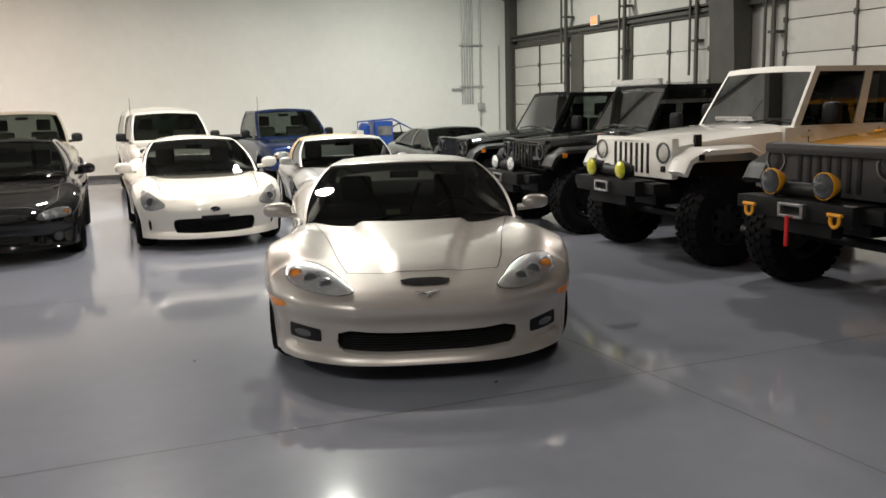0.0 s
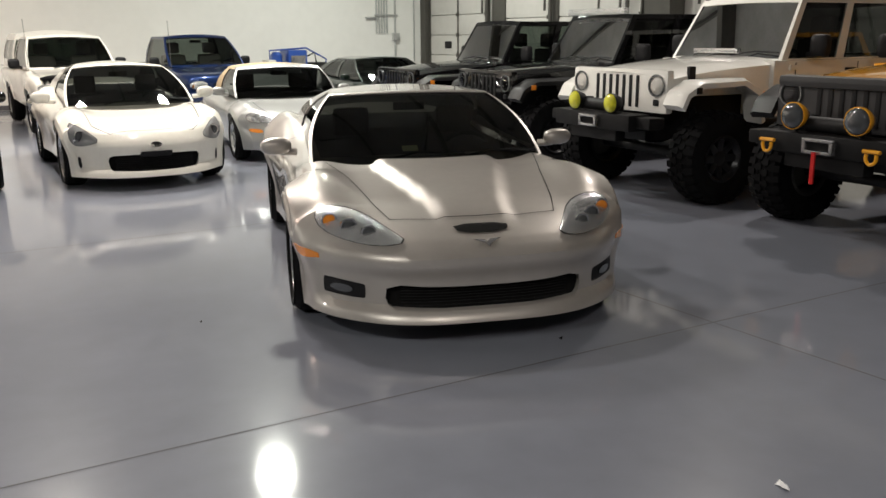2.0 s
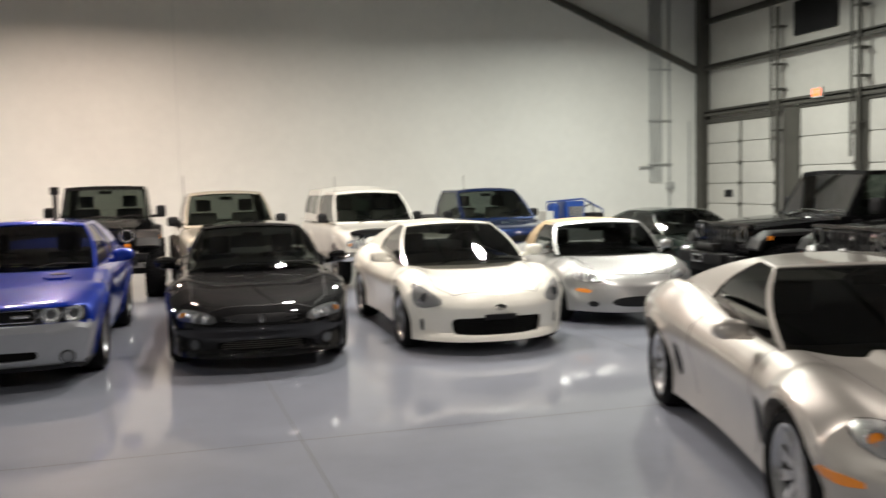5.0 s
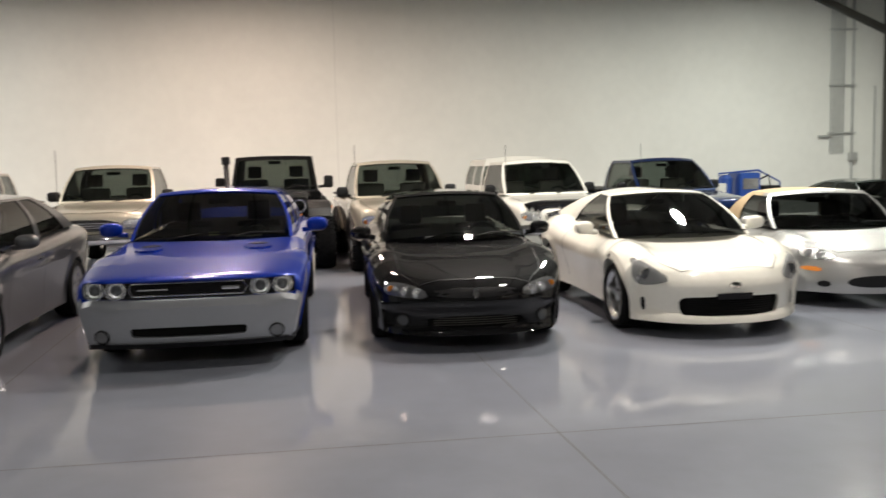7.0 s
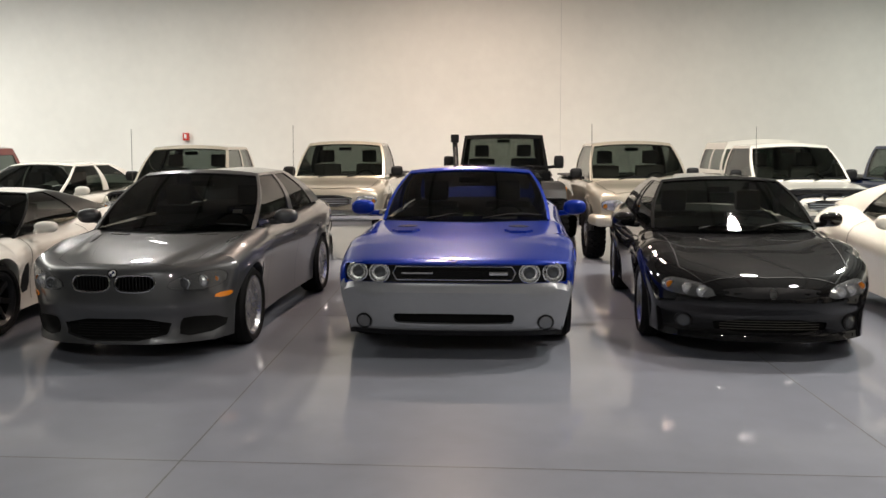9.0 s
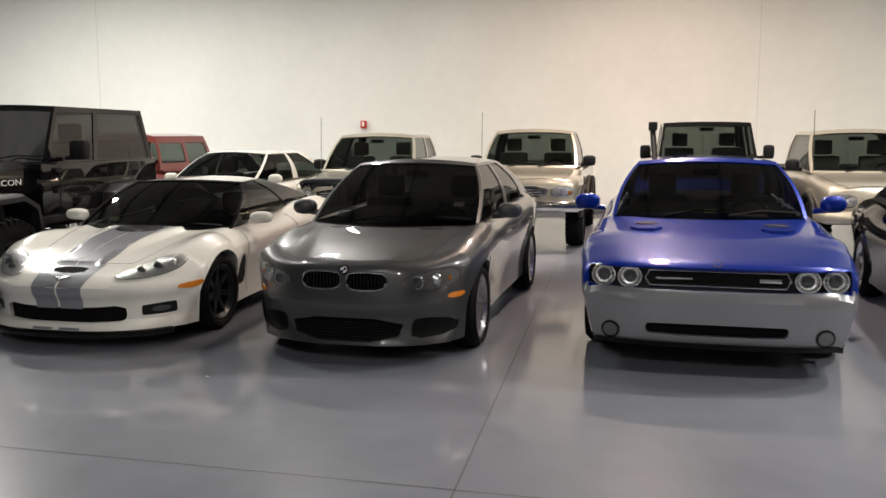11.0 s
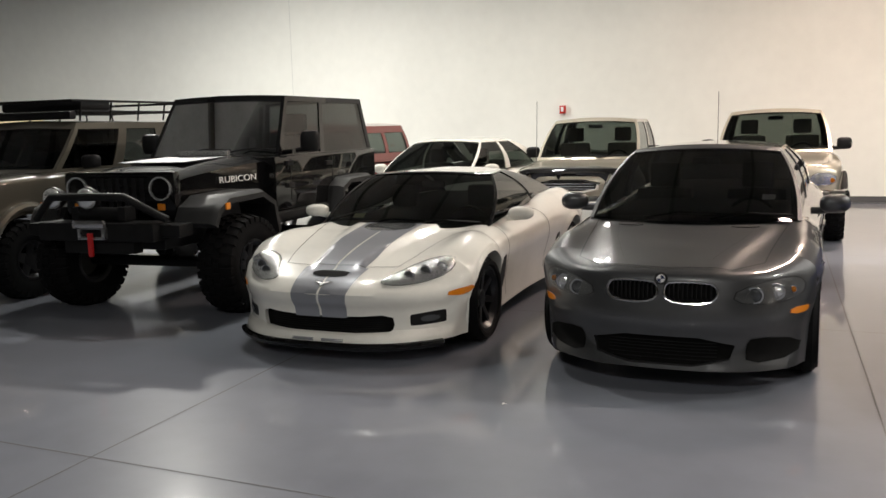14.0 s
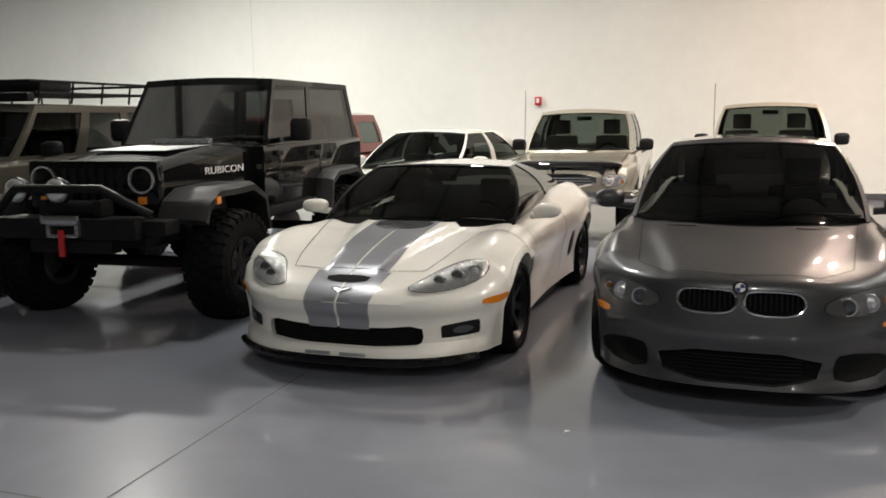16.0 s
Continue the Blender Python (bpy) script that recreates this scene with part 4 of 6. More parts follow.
def pony(x, y, rz):
    spec = dict(L=4.65, axles=(0.95, 3.52), arch=0.375, axle_z=0.335, track=0.915, tyre_w=0.25, rim=0.235, style="five", rim_mat=M_ALLOY,
                top=[(0, .54), (.02, .60), (.08, .65), (.25, .71), (.7, .81), (1.3, .89), (1.5, .93), (3, .95), (4.4, 1.0), (4.6, .94), (4.65, .85)],
                wid=[(0, .82), (.25, .875), (.95, .92), (2, .895), (3.5, .925), (4.4, .88), (4.65, .82)],
                mid=[(0, .47), (.95, .66), (2, .66), (3.6, .70), (4.65, .7)], low=[(0, .16), (.5, .16), (1.5, .19), (3.2, .2), (4.65, .28)],
                sweep=.36, sweep_p=2.8, n=3.2, tuck=.06, crease=.025, flare=.02, face=[(.15, -.02), (.2, .01), (.35, .02), (.44, -.02), (.54, -.01), (.62, .03)],
                bump=([(0, 0), (.3, .02), (.8, .05), (1.3, .03), (1.8, 0), (2.7, 0), (3.3, .05), (4, .03)], .82, .18))
    low_mouth = smoothed([(-.42, .23), (.42, .23), (.44, .33), (-.44, .33)], 1)
    cab = dict(wb=.75, wr=.56, ys=(1.42, 2.15, 2.95, 3.85), zs=(.92, 1.0, 1.345), bow=.18, cant=.04, apil=.04, cpil=.34, b=[.55], head=.93, foot=0.0, bpane=.1, power=1.1, seat=.9)
    th, body, tree = car("pony_car", "gloss black two-door coupe with clear headlights", x, y, rz, spec, cab, BLACK, G_MID, None, M_INT, [low_mouth])
    plate(th, tree, "lower_grille", "front", low_mouth, M_BLKDEEP, "black lower intake", out=-.045)
    grid_bars(th, tree, -.38, .38, [.25, .27, .29, .31], M_STEEL, .004, .03)
    upper = smoothed([(-.34, .50), (.34, .50), (.38, .585), (-.38, .585)], 1)
    plate(th, tree, "upper_grille", "front", upper, M_BLK, out=.003)
    hl = smoothed([(.42, .495), (.66, .505), (.80, .52), (.79, .60), (.70, .63), (.46, .585)], 1)
    lamp_unit(th, tree, hl, [(.52, .545, .04, M_REFL), (.62, .555, .04, M_REFL), (.745, .57, .03, M_AMBER)], base=M_DKBOX)
    for s in (-1, 1):
        f = part("fog_lamp", lay(tree, "front", oval(s * .645, .29, .06, .06, 24), .010, .03, .04), M_BLK, th, "round fog lamp")
        part("fog_lens", lay(tree, "front", oval(s * .645, .29, .045, .045, 24), .016, .01, .04), M_BULB, f)
    plate(th, tree, "grille_badge", "front", smoothed([(-.03, .50), (.03, .50), (.025, .58), (-.025, .58)], 1), M_CHROME, "small chrome grille badge", out=.012)
    seam(th, tree, "top", [(0, .10), (.5, .13), (.66, .35), (.70, 1.3)])
    seam(th, tree, "right", [(1.5, .27), (1.48, .6), (1.55, .92)])
    mirrors(th, .86, 1.72, .98, BLACK, (.22, .14, .14), .11)
    wipers(th, 1.33, .91, .74)
    return th


pony(-.42, 10.62, -3)


def sedan(name, x, y, rz, coat, label, sport):
    spec = dict(L=4.58, axles=(0.80, 3.56), arch=0.37, axle_z=0.335, track=0.895, tyre_w=0.25, rim=0.245, style="mesh" if sport else "five", rim_mat=M_ALLOY,
                top=[(0, .70), (.01, .725), (.05, .75), (.2, .785), (.6, .85), (1.2, .925), (1.4, .96), (2.5, 1.0), (3.8, 1.06), (4.45, 1.08), (4.55, 1.02), (4.58, .95)],
                wid=[(0, .78), (.2, .84), (.8, .905), (2, .88), (3.6, .90), (4.4, .85), (4.58, .80)],
                mid=[(0, .56), (.8, .72), (2, .74), (3.6, .78), (4.58, .78)], low=[(0, .16), (.5, .16), (1.5, .2), (3.2, .21), (4.58, .28)],
                sweep=.31, sweep_p=3.0, n=4.2, tuck=.07, crease=.03, flare=.015, face=[(.15, -.03), (.2, -.02), (.26, .03), (.36, .02), (.45, -.02), (.60, .0), (.7, .02)],
                dome=([(0, .006), (.1, .012), (.5, .020), (1.2, .014), (1.35, 0), (4.58, 0)], [(0, .30), (.2, .34), (1.25, .56), (4.58, .6)], .11),
                bump=([(0, 0), (.3, .02), (.8, .05), (1.3, .03), (1.8, 0), (4, 0)], .86, .12))
    mouth = smoothed([(-.39, .185), (.39, .185), (.45, .355), (-.45, .355)], 1)
    gill = smoothed([(.50, .205), (.78, .23), (.80, .335), (.53, .365), (.49, .30)], 1)
    kid = smoothed([(.022, .60), (.09, .568), (.29, .572), (.335, .62), (.325, .675), (.28, .70), (.05, .70), (.018, .665)], 1)
    cab = dict(wb=.76, wr=.565, ys=(1.28, 2.08, 3.05, 3.95), zs=(.95, 1.06, 1.435), bow=.2, cant=.045, apil=.04, cpil=.14, b=[.50], bw=.03, head=.93, foot=0.0, bpane=.08, power=1.1, seat=.95)
    th, body, tree = car(name, label, x, y, rz, spec, cab, coat, G_DARK if sport else G_MID, None, M_INT, [mouth, kid, mirrored(kid)] if sport else [])
    hl = smoothed([(.42, .585), (.64, .565), (.80, .605), (.815, .69), (.73, .725), (.45, .665)], 1)
    lamp_unit(th, tree, hl, [(.54, .625, .042, M_BULB), (.655, .638, .042, M_REFL), (.745, .645, .02, M_AMBER)], base=M_DKBOX if sport else M_LBOX)
    if sport:
        plate(th, tree, "lower_grille", "front", mouth, M_BLKDEEP, "black mesh lower grille", out=-.045)
        plate(th, tree, "side_intake", "front", gill, M_BLKDEEP, "black corner intake", out=.006, both=True, step=.035)
        grid_bars(th, tree, -.33, .33, [.215, .235, .255, .275, .295, .315], M_MATTE, .004, .03)
        for s in (-1, 1):
            k = kid if s > 0 else mirrored(kid)
            g = part("grille_backing", lay(tree, "front", k, -.05, .015, .05), M_BLKDEEP, th)
            ring = [tree.ray_cast(Vector((a, -3, b)), Vector((0, 1, 0)))[0] - Vector((0, .004, 0)) for a, b in k + k[:1]]
            part("kidney_frame", tube(bmesh.new(), ring, .008, 8), M_CHROME, g, "chrome kidney grille frame")
            for b in range(10):
                xx = s * (.052 + .027 * b)
                h = tree.ray_cast(Vector((xx, -3, .63)), Vector((0, 1, 0)))[0]
                part("grille_slat", boxed(xx - .004, xx + .004, h.y + .008, h.y + .05, .582, .69), M_MATTE, g, smooth=0)
        h = tree.ray_cast(Vector((0, -3, .715)), Vector((0, 1, 0)))[0]
        plate(th, tree, "hood_badge", "front", oval(0, .715, .041, .036, 20), M_BLK, "round hood badge", out=.008)
        plate(th, tree, "badge_centre", "front", oval(0, .715, .026, .023, 16), M_WHITE, out=.012)
        plate(th, tree, "badge_quarter", "front", [(0, .715), (.024, .715), (.017, .731), (0, .737)], NAVY, out=.015)
        plate(th, tree, "badge_quarter", "front", [(0, .715), (-.024, .715), (-.017, .699), (0, .693)], NAVY, out=.015)
        for s in (-1, 1):
            plate(th, tree, "hood_vent", "top", smoothed([(s * .30, 1.02), (s * .50, 1.05), (s * .48, 1.12), (s * .32, 1.10)][::s], 1), M_BLK, out=.005)
        for sx in (-1, 1):
            # No gap here: a hairline black strip draws the shade along each hood crease.
            seam(th, tree, "top", [(sx * .28, .25), (sx * .42, .7), (sx * .50, 1.2)], both=False, wid=.002, name="hood_crease_shade")
        sticker(th, .52, 1.55, 1.09, -52, .09, .05, M_WHITE)
    else:
        up = smoothed([(-.34, .55), (.34, .55), (.38, .64), (-.38, .64)], 1)
        plate(th, tree, "grille", "front", up, M_CHROME, "chrome grille", out=.008)
        plate(th, tree, "lower_grille", "front", mouth, M_BLKDEEP, out=.003)
    plate(th, tree, "side_marker", "right", smoothed([(.24, .49), (.38, .50), (.38, .54), (.25, .53)], 1), M_AMBER, "amber side marker", both=True)
    seam(th, tree, "top", [(0, .09), (.40, .13), (.58, .30), (.68, 1.25)])
    for yy in (1.35, 2.42, 3.35):
        seam(th, tree, "right", [(yy, .27), (yy, .6), (yy + .05, .96)])
    for yy in (2.2, 3.2):
        plate(th, tree, "door_handle", "right", smoothed([(yy, .80), (yy + .2, .815), (yy + .2, .84), (yy, .825)], 1), coat, both=True, out=.03)
    mirrors(th, .85, 1.62, 1.04, coat, (.21, .13, .14), .12)
    wipers(th, 1.20, .94, .74)
    return th


sedan("sport_sedan", -5.56, 10.42, -1.7, GREY, "gunmetal grey four-door sport sedan with chrome kidney grille", True)
sedan("sedan", -10.1, 15.6, -8, OFFWHITE, "white four-door sedan parked behind the sports cars", False)


def roadster(x, y, rz):
    spec = dict(L=3.95, axles=(0.78, 3.05), arch=0.335, axle_z=0.30, track=0.83, tyre_w=0.20, rim=0.20, style="five", rim_mat=M_ALLOY,
                top=[(0, .48), (.02, .54), (.1, .60), (.3, .66), (.8, .755), (1.15, .82), (2.6, .86), (3.6, .87), (3.9, .82), (3.95, .72)],
                wid=[(0, .68), (.25, .77), (.78, .83), (2, .81), (3.05, .84), (3.7, .78), (3.95, .70)],
                mid=[(0, .42), (.78, .60), (2, .6), (3.95, .6)], low=[(0, .17), (.5, .17), (1.5, .19), (3.95, .26)],
                sweep=.40, sweep_p=2.5, n=2.8, tuck=.07, crease=.02, flare=.015, face=[(.15, 0), (.3, -.03), (.45, -.01), (.6, .04)],
                bump=([(0, 0), (.3, .03), (.75, .06), (1.2, .02), (1.8, 0), (3, .03), (3.8, 0)], .80, .18))
    cab = dict(wb=.70, wr=.56, ys=(1.12, 1.62, 2.2, 2.75), zs=(.82, .88, 1.225), bow=.16, cant=.04, apil=.045, cpil=.30, head=.88, foot=0.0, bpane=.15, power=1.1, seat=.8, all_roof_mat=True)
    th, body, tree = car("roadster", "silver two-seat roadster with a tan soft top", x, y, rz, spec, cab, COOLSIL, G_DARK, TAN)
    hl = smoothed([(.40, .545), (.62, .535), (.71, .575), (.69, .65), (.56, .655), (.42, .60)], 2)
    lamp_unit(th, tree, hl, [(.52, .59, .045, M_REFL), (.62, .60, .035, M_REFL)])
    plate(th, tree, "front_mouth", "front", smoothed([(-.36, .24), (.36, .24), (.30, .37), (-.30, .37)], 2), M_BLK, "black oval intake", out=.003)
    plate(th, tree, "front_indicator", "front", smoothed([(.54, .40), (.68, .41), (.68, .46), (.54, .45)], 1), M_AMBER, "amber indicator", both=True)
    plate(th, tree, "fog_lamp", "front", oval(.52, .27, .05, .035), M_BLK, both=True)
    seam(th, tree, "top", [(0, .16), (.38, .2), (.5, .5), (.58, 1.1)])
    seam(th, tree, "right", [(1.3, .25), (1.28, .6), (1.34, .82)])
    mirrors(th, .78, 1.4, .90, COOLSIL, (.18, .12, .12), .10)
    wipers(th, 1.05, .82, .66)
    return th


swell(roadster(4.26, 11.55, -8), 1.06)


def pickup(name, x, y, rz, coat, label, cab_len=0.95, lift=0.0, shield=False, cap=None, roof=1.70, big=False, front="chrome", group="pickups along the wall"):
    z = lift
    r = .37 + lift * .5
    spec = dict(L=5.0, axles=(0.86, 3.95), arch=r + .08, axle_z=r, track=0.88 + (.04 if big else 0), tyre_w=0.26, rim=0.2, style="mud5" if big else "five", rim_mat=M_ALLOY, steps=40,
                top=[(0, .84 + z), (.02, .96 + z), (.08, 1.01 + z), (.3, 1.045 + z), (.9, 1.09 + z), (1.35, 1.13 + z), (2.9, 1.13 + z), (3.1, 1.12 + z), (5, 1.12 + z)],
                wid=[(0, .80), (.15, .83), (.86, .885), (2, .86), (5, .87)], mid=[(0, .80 + z), (.86, .92 + z), (5, .92 + z)], low=[(0, .58 + z), (.5, .52 + z), (1.5, .45 + z), (5, .52 + z)],
                sweep=.14, sweep_p=3, rsweep=.03, n=4.4, tuck=.05, crease=.015, flare=.03, face=[(.4, .05), (.6 + z, .02), (.9 + z, 0), (1.0 + z, .02)])
    y1 = 2.12 + cab_len
    cb = dict(wb=.77, wr=.63, ys=(1.36, 2.08, y1, y1 + .14), zs=(1.12 + z, 1.12 + z, roof + z), bow=.12, cant=.03, apil=.06, cpil=.07, b=[.55] if cab_len > 1.2 else [], head=.90, foot=.05, bpane=.1, power=1.1, seat=.85)
    th, body, tree = car(name, label, x, y, rz, spec, cb, coat, G_MID, None, M_TANINT, category="pickup truck", group=group)
    gr = smoothed([(-.40, .72 + z), (.40, .72 + z), (.44, .90 + z), (-.44, .90 + z)], 1)
    g = part("grille", lay(tree, "front", gr, .025, .04, .08), M_CHROME if front == "chrome" else coat, th, "chrome-framed grille" if front == "chrome" else "")
    gi = smoothed([(-.36, .745 + z), (.36, .745 + z), (.40, .878 + z), (-.40, .878 + z)], 1)
    part("grille_backing", lay(tree, "front", gi, .028, .02, .08), M_BLK, g)
    for k in range(3):
        part("grille_bar", tube(bmesh.new(), [(-.36, -.035, .775 + z + .035 * k), (.36, -.035, .775 + z + .035 * k)], .006, 6), M_CHROME if front == "chrome" else M_MATTE, g)
    hl = smoothed([(.48, .73 + z), (.78, .75 + z), (.79, .88 + z), (.50, .90 + z)], 1)
    lamp_unit(th, tree, hl, [(.58, .82 + z, .05, M_REFL), (.74, .80 + z, .03, M_AMBER)])
    bm = bmesh.new()
    tube(bm, [(-.88, .30, .60 + z), (-.84, .02, .60 + z), (-.5, -.07, .60 + z), (.5, -.07, .60 + z), (.84, .02, .60 + z), (.88, .30, .60 + z)], .085, 12)
    part("front_bumper", bm, M_CHROME if front == "chrome" else coat, th, "bright front bumper" if front == "chrome" else "")
    if shield:
        plate(th, tree, "bug_shield", "top", smoothed([(-.70, .02), (0, -.02), (.70, .02), (.74, .24), (-.74, .24)], 1), BLACK, "gloss black bug shield", out=.03)
    seam(th, tree, "top", [(0, .06), (.6, .1), (.70, .3), (.72, 1.3)])
    part("antenna", tube(bmesh.new(), [(-.76, 1.28, 1.08 + z), (-.76, 1.34, 2.0 + z)], .005, 6), M_STEEL, th)
    seam(th, tree, "right", [(1.5, .5 + z), (1.5, 1.1 + z)])
    seam(th, tree, "right", [(2.55, .5 + z), (2.6, 1.1 + z)])
    mirrors(th, .84, 1.78, 1.22 + z, M_BLK, (.2, .12, .17), .10, 4)
    wipers(th, 1.28, 1.12 + z, .75)
    if big:
        for s in (-1, 1):
            for a in spec["axles"]:
                bm = bmesh.new()
                pts = [(s * .90, a - (r + .1) * math.cos(t), r + (r + .1) * math.sin(t)) for t in np.linspace(.15, math.pi - .15, 14)]
                tube(bm, pts, .045, 8)
                part("fender_flare", bm, M_BLK, th, "black plastic flare")
    if cap:
        cc = dict(wb=.80, wr=.66, ys=(y1 + .20, y1 + .26, 4.85, 4.98), zs=(1.13 + z, 1.13 + z, roof + .06 + z), bow=.03, cant=.04, crown=.06, apil=.05, cpil=.06, b=[.5], head=.80, foot=.2, bpane=.1, seat=.6)
        e = cabin_shell(cc, th, cap)
    part("bed_rail", boxed(-.87, .87, y1 + .2, 5.0, 1.10 + z, 1.135 + z, bevel=.01), M_BLK if not cap else coat, th)
    return th


def cabin_shell(cc, th, coat):
    """A bed cap: the cabin's shell without seats."""
    before = set(th.children)
    cabin(cc, th, coat, G_MID)
    for o in set(th.children) - before:
        if o.name.split(".")[0] in ("seat", "dashboard", "steering_wheel", "interior_mirror"):
            bpy.data.objects.remove(o)
        elif o.name.split(".")[0] == "cabin_frame":
            o.name = "bed_cap"
    return th


pickup("pickup_truck", -7.7, 16.75, 2, BEIGE, "pale silver pickup with a black bug shield and extended cab", 1.35, 0.0, True)
pickup("pickup_truck", -5.13, 17.1, 0, BEIGE, "pale silver lifted pickup with chrome grille and black flares", .95, .06, False, big=True)
pickup("pickup_truck", -.2, 16.3, 2, BEIGE, "pale beige lifted pickup with open bed", .95, .03, False, big=True, front="body")
pickup("pickup_truck", 2.45, 16.85, 0, OFFWHITE, "white full-size pickup with a white bed cap", 1.0, -.02, True, cap=OFFWHITE)
pickup("pickup_truck", 5.05, 16.95, 2, NAVY, "dark blue compact pickup", .85, -.04, False, front="body")
pickup("pickup_truck", -13.2, 16.0, -6, REDP, "faded red pickup with a red bed cap", .9, -.06, False, cap=REDP, front="body")


def jeep(name, x, y, rz, coat, label, L=4.35, lift=.12, roof_mat=None, fender_mat=None, wheel_r=.44, tub=.78, doors=2, roof_z=1.80, pane=G_DARK, grille_mat=None, bumper="stubby", category="off-road car", group="", inner=M_INT, rim=M_DKALLOY, hood_w=(.64, .74), top_on=True, fdz=0.0):
    """A boxy off-road car: tub, hood, slotted grille, open fenders, upright cabin, bumper and big tyres."""
    th = thing_at(name, x, y, rz, label, category, group)
    z = lift
    fm = fender_mat or coat
    gm = grille_mat or coat
    ax = (.76, .76 + (2.95 if doors == 4 else 2.40))
    yc = 1.68  # foot of the windscreen
    belt = 1.18 + z
    # tub and engine bay
    bm = bmesh.new()
    box(bm, -tub, tub, yc - .12, L, .62 + z, belt, .035)
    part("tub", bm, coat, th)
    bm = bmesh.new()
    box(bm, -.40, .40, .36, yc, .55 + z, .95 + z, .02)
    part("engine_bay", bm, M_BLK, th)
    bm = bmesh.new()
    box(bm, -.40, .40, .30, L - .1, .42 + z, .60 + z, .02)
    for s in (-1, 1):
        for a in ax:
            tube(bm, [(s * .5, a + .15, .42 + z), (s * .52, a, wheel_r + .45)], .035, 8)
    for a in ax:
        tube(bm, [(-.72, a, wheel_r), (.72, a, wheel_r)], .05, 10)
    part("chassis", bm, M_BLK, th)
    # hood: a crowned, tapered lid with sides
    bm = bmesh.new()
    rows = []
    for k in range(9):
        t = k / 8
        yy = .30 + (yc - .30) * t
        w = hood_w[0] + (hood_w[1] - hood_w[0]) * t
        zc = 1.10 + z + .085 * t - .05 * (1 - t) ** 4
        row = []
        for i in range(13):
            u = -1 + 2 * i / 12
            zz = zc + .03 * (1 - u * u) - .04 * abs(u) ** 10
            row.append(bm.verts.new((u * w, yy - .05 * (1 - u * u) * (1 - t), zz)))
        row = [bm.verts.new((-w * 1.0, yy, .86 + z))] + row + [bm.verts.new((w * 1.0, yy, .86 + z))]
        rows.append(row)
    for r0, r1 in zip(rows, rows[1:]):
        for i in range(len(r0) - 1):
            bm.faces.new((r0[i], r0[i + 1], r1[i + 1], r1[i]))
    bm.faces.new(rows[0][::-1])
    bm.faces.new(rows[-1])
    bmesh.ops.recalc_face_normals(bm, faces=bm.faces)
    part("hood", bm, coat, th, smooth=35)
    # grille panel with seven slots between round headlights
    gw = hood_w[0] + .05
    bm = bmesh.new()
    box(bm, -gw, gw, .27, .36, .70 + z, 1.115 + z, .044)
    g = part("grille_panel", bm, gm, th)
    for k in range(7):
        xx = (k - 3) * .088 * (gw / .62)
        part("grille_slot", boxed(xx - .021, xx + .021, .262, .30, .745 + z, 1.055 + z, bevel=.012), M_BLK, g)
    for s in (-1, 1):
        xx = s * (gw - .135)
        bm = lathe(bmesh.new(), [(.30, .105), (.255, .105), (.255, .092), (.275, .085), (.30, .03), (.30, .001)], 28, "y")
        for v in bm.verts:
            v.co.x += xx
            v.co.z += .965 + z
        hl = part("headlight", bm, M_REFL, th, "round clear headlight")
        bm = bmesh.new()
        bmesh.ops.create_uvsphere(bm, u_segments=20, v_segments=10, radius=.088)
        for v in bm.verts:
            v.co = Vector((v.co.x + xx, .268 + v.co.y * .25, v.co.z + .965 + z))
        part("lens", bm, G_LENS, hl)
        part("front_indicator", boxed(xx + s * .0 - .035, xx + .035, .258, .28, .775 + z, .835 + z, bevel=.012), M_AMBER if not group else M_BLK, th)
    # fenders: a flat top that bends down before and behind the wheel
    for s in (-1, 1):
        for a, front in ((ax[0], True), (ax[1], False)):
            R = wheel_r + .08
            z = lift + fdz
            line = [(a - R - .02, 0.62 + z if not front else .80 + z), (a - R + .05, .93 + z), (a - R * .55, 1.02 + z), (a + R * .55, 1.03 + z), (a + R - .02, .92 + z), (a + R + .06, .62 + z)]
            pts = []
            for (y0, z0), (y1, z1) in zip(line, line[1:]):
                pts += [(y0 + (y1 - y0) * k / 3, z0 + (z1 - z0) * k / 3) for k in range(3)]
            pts.append(line[-1])
            bm = bmesh.new()
            xi, xo = (hood_w[0] + .055 if front else tub - .02), .93
            secs = []
            for yy, zz in pts:
                nrm = Vector((0, a - yy, wheel_r - zz)).normalized() * .055
                sec = [Vector((s * xi, yy, zz)), Vector((s * (xo - .05), yy, zz)), Vector((s * xo, yy, zz)) + nrm * .5, Vector((s * xo, yy, zz)) + nrm * 1.4, Vector((s * (xo - .02), yy, zz)) + nrm * 1.4, Vector((s * xi, yy, zz)) + nrm]
                secs.append([bm.verts.new(p) for p in sec])
            for s0, s1 in zip(secs, secs[1:]):
                for i in range(6):
                    bm.faces.new((s0[i], s0[(i + 1) % 6], s1[(i + 1) % 6], s1[i]))
            bm.faces.new(secs[0])
            bm.faces.new(secs[-1][::-1])
            bmesh.ops.recalc_face_normals(bm, faces=bm.faces)
            f = part("fender", bm, fm, th, smooth=32)
            if front:
                part("side_marker", boxed(min(s * .925, s * .945), max(s * .925, s * .945), a - .36, a - .30, .90 + z, .96 + z, bevel=.008), M_AMBER, f)
    z = lift
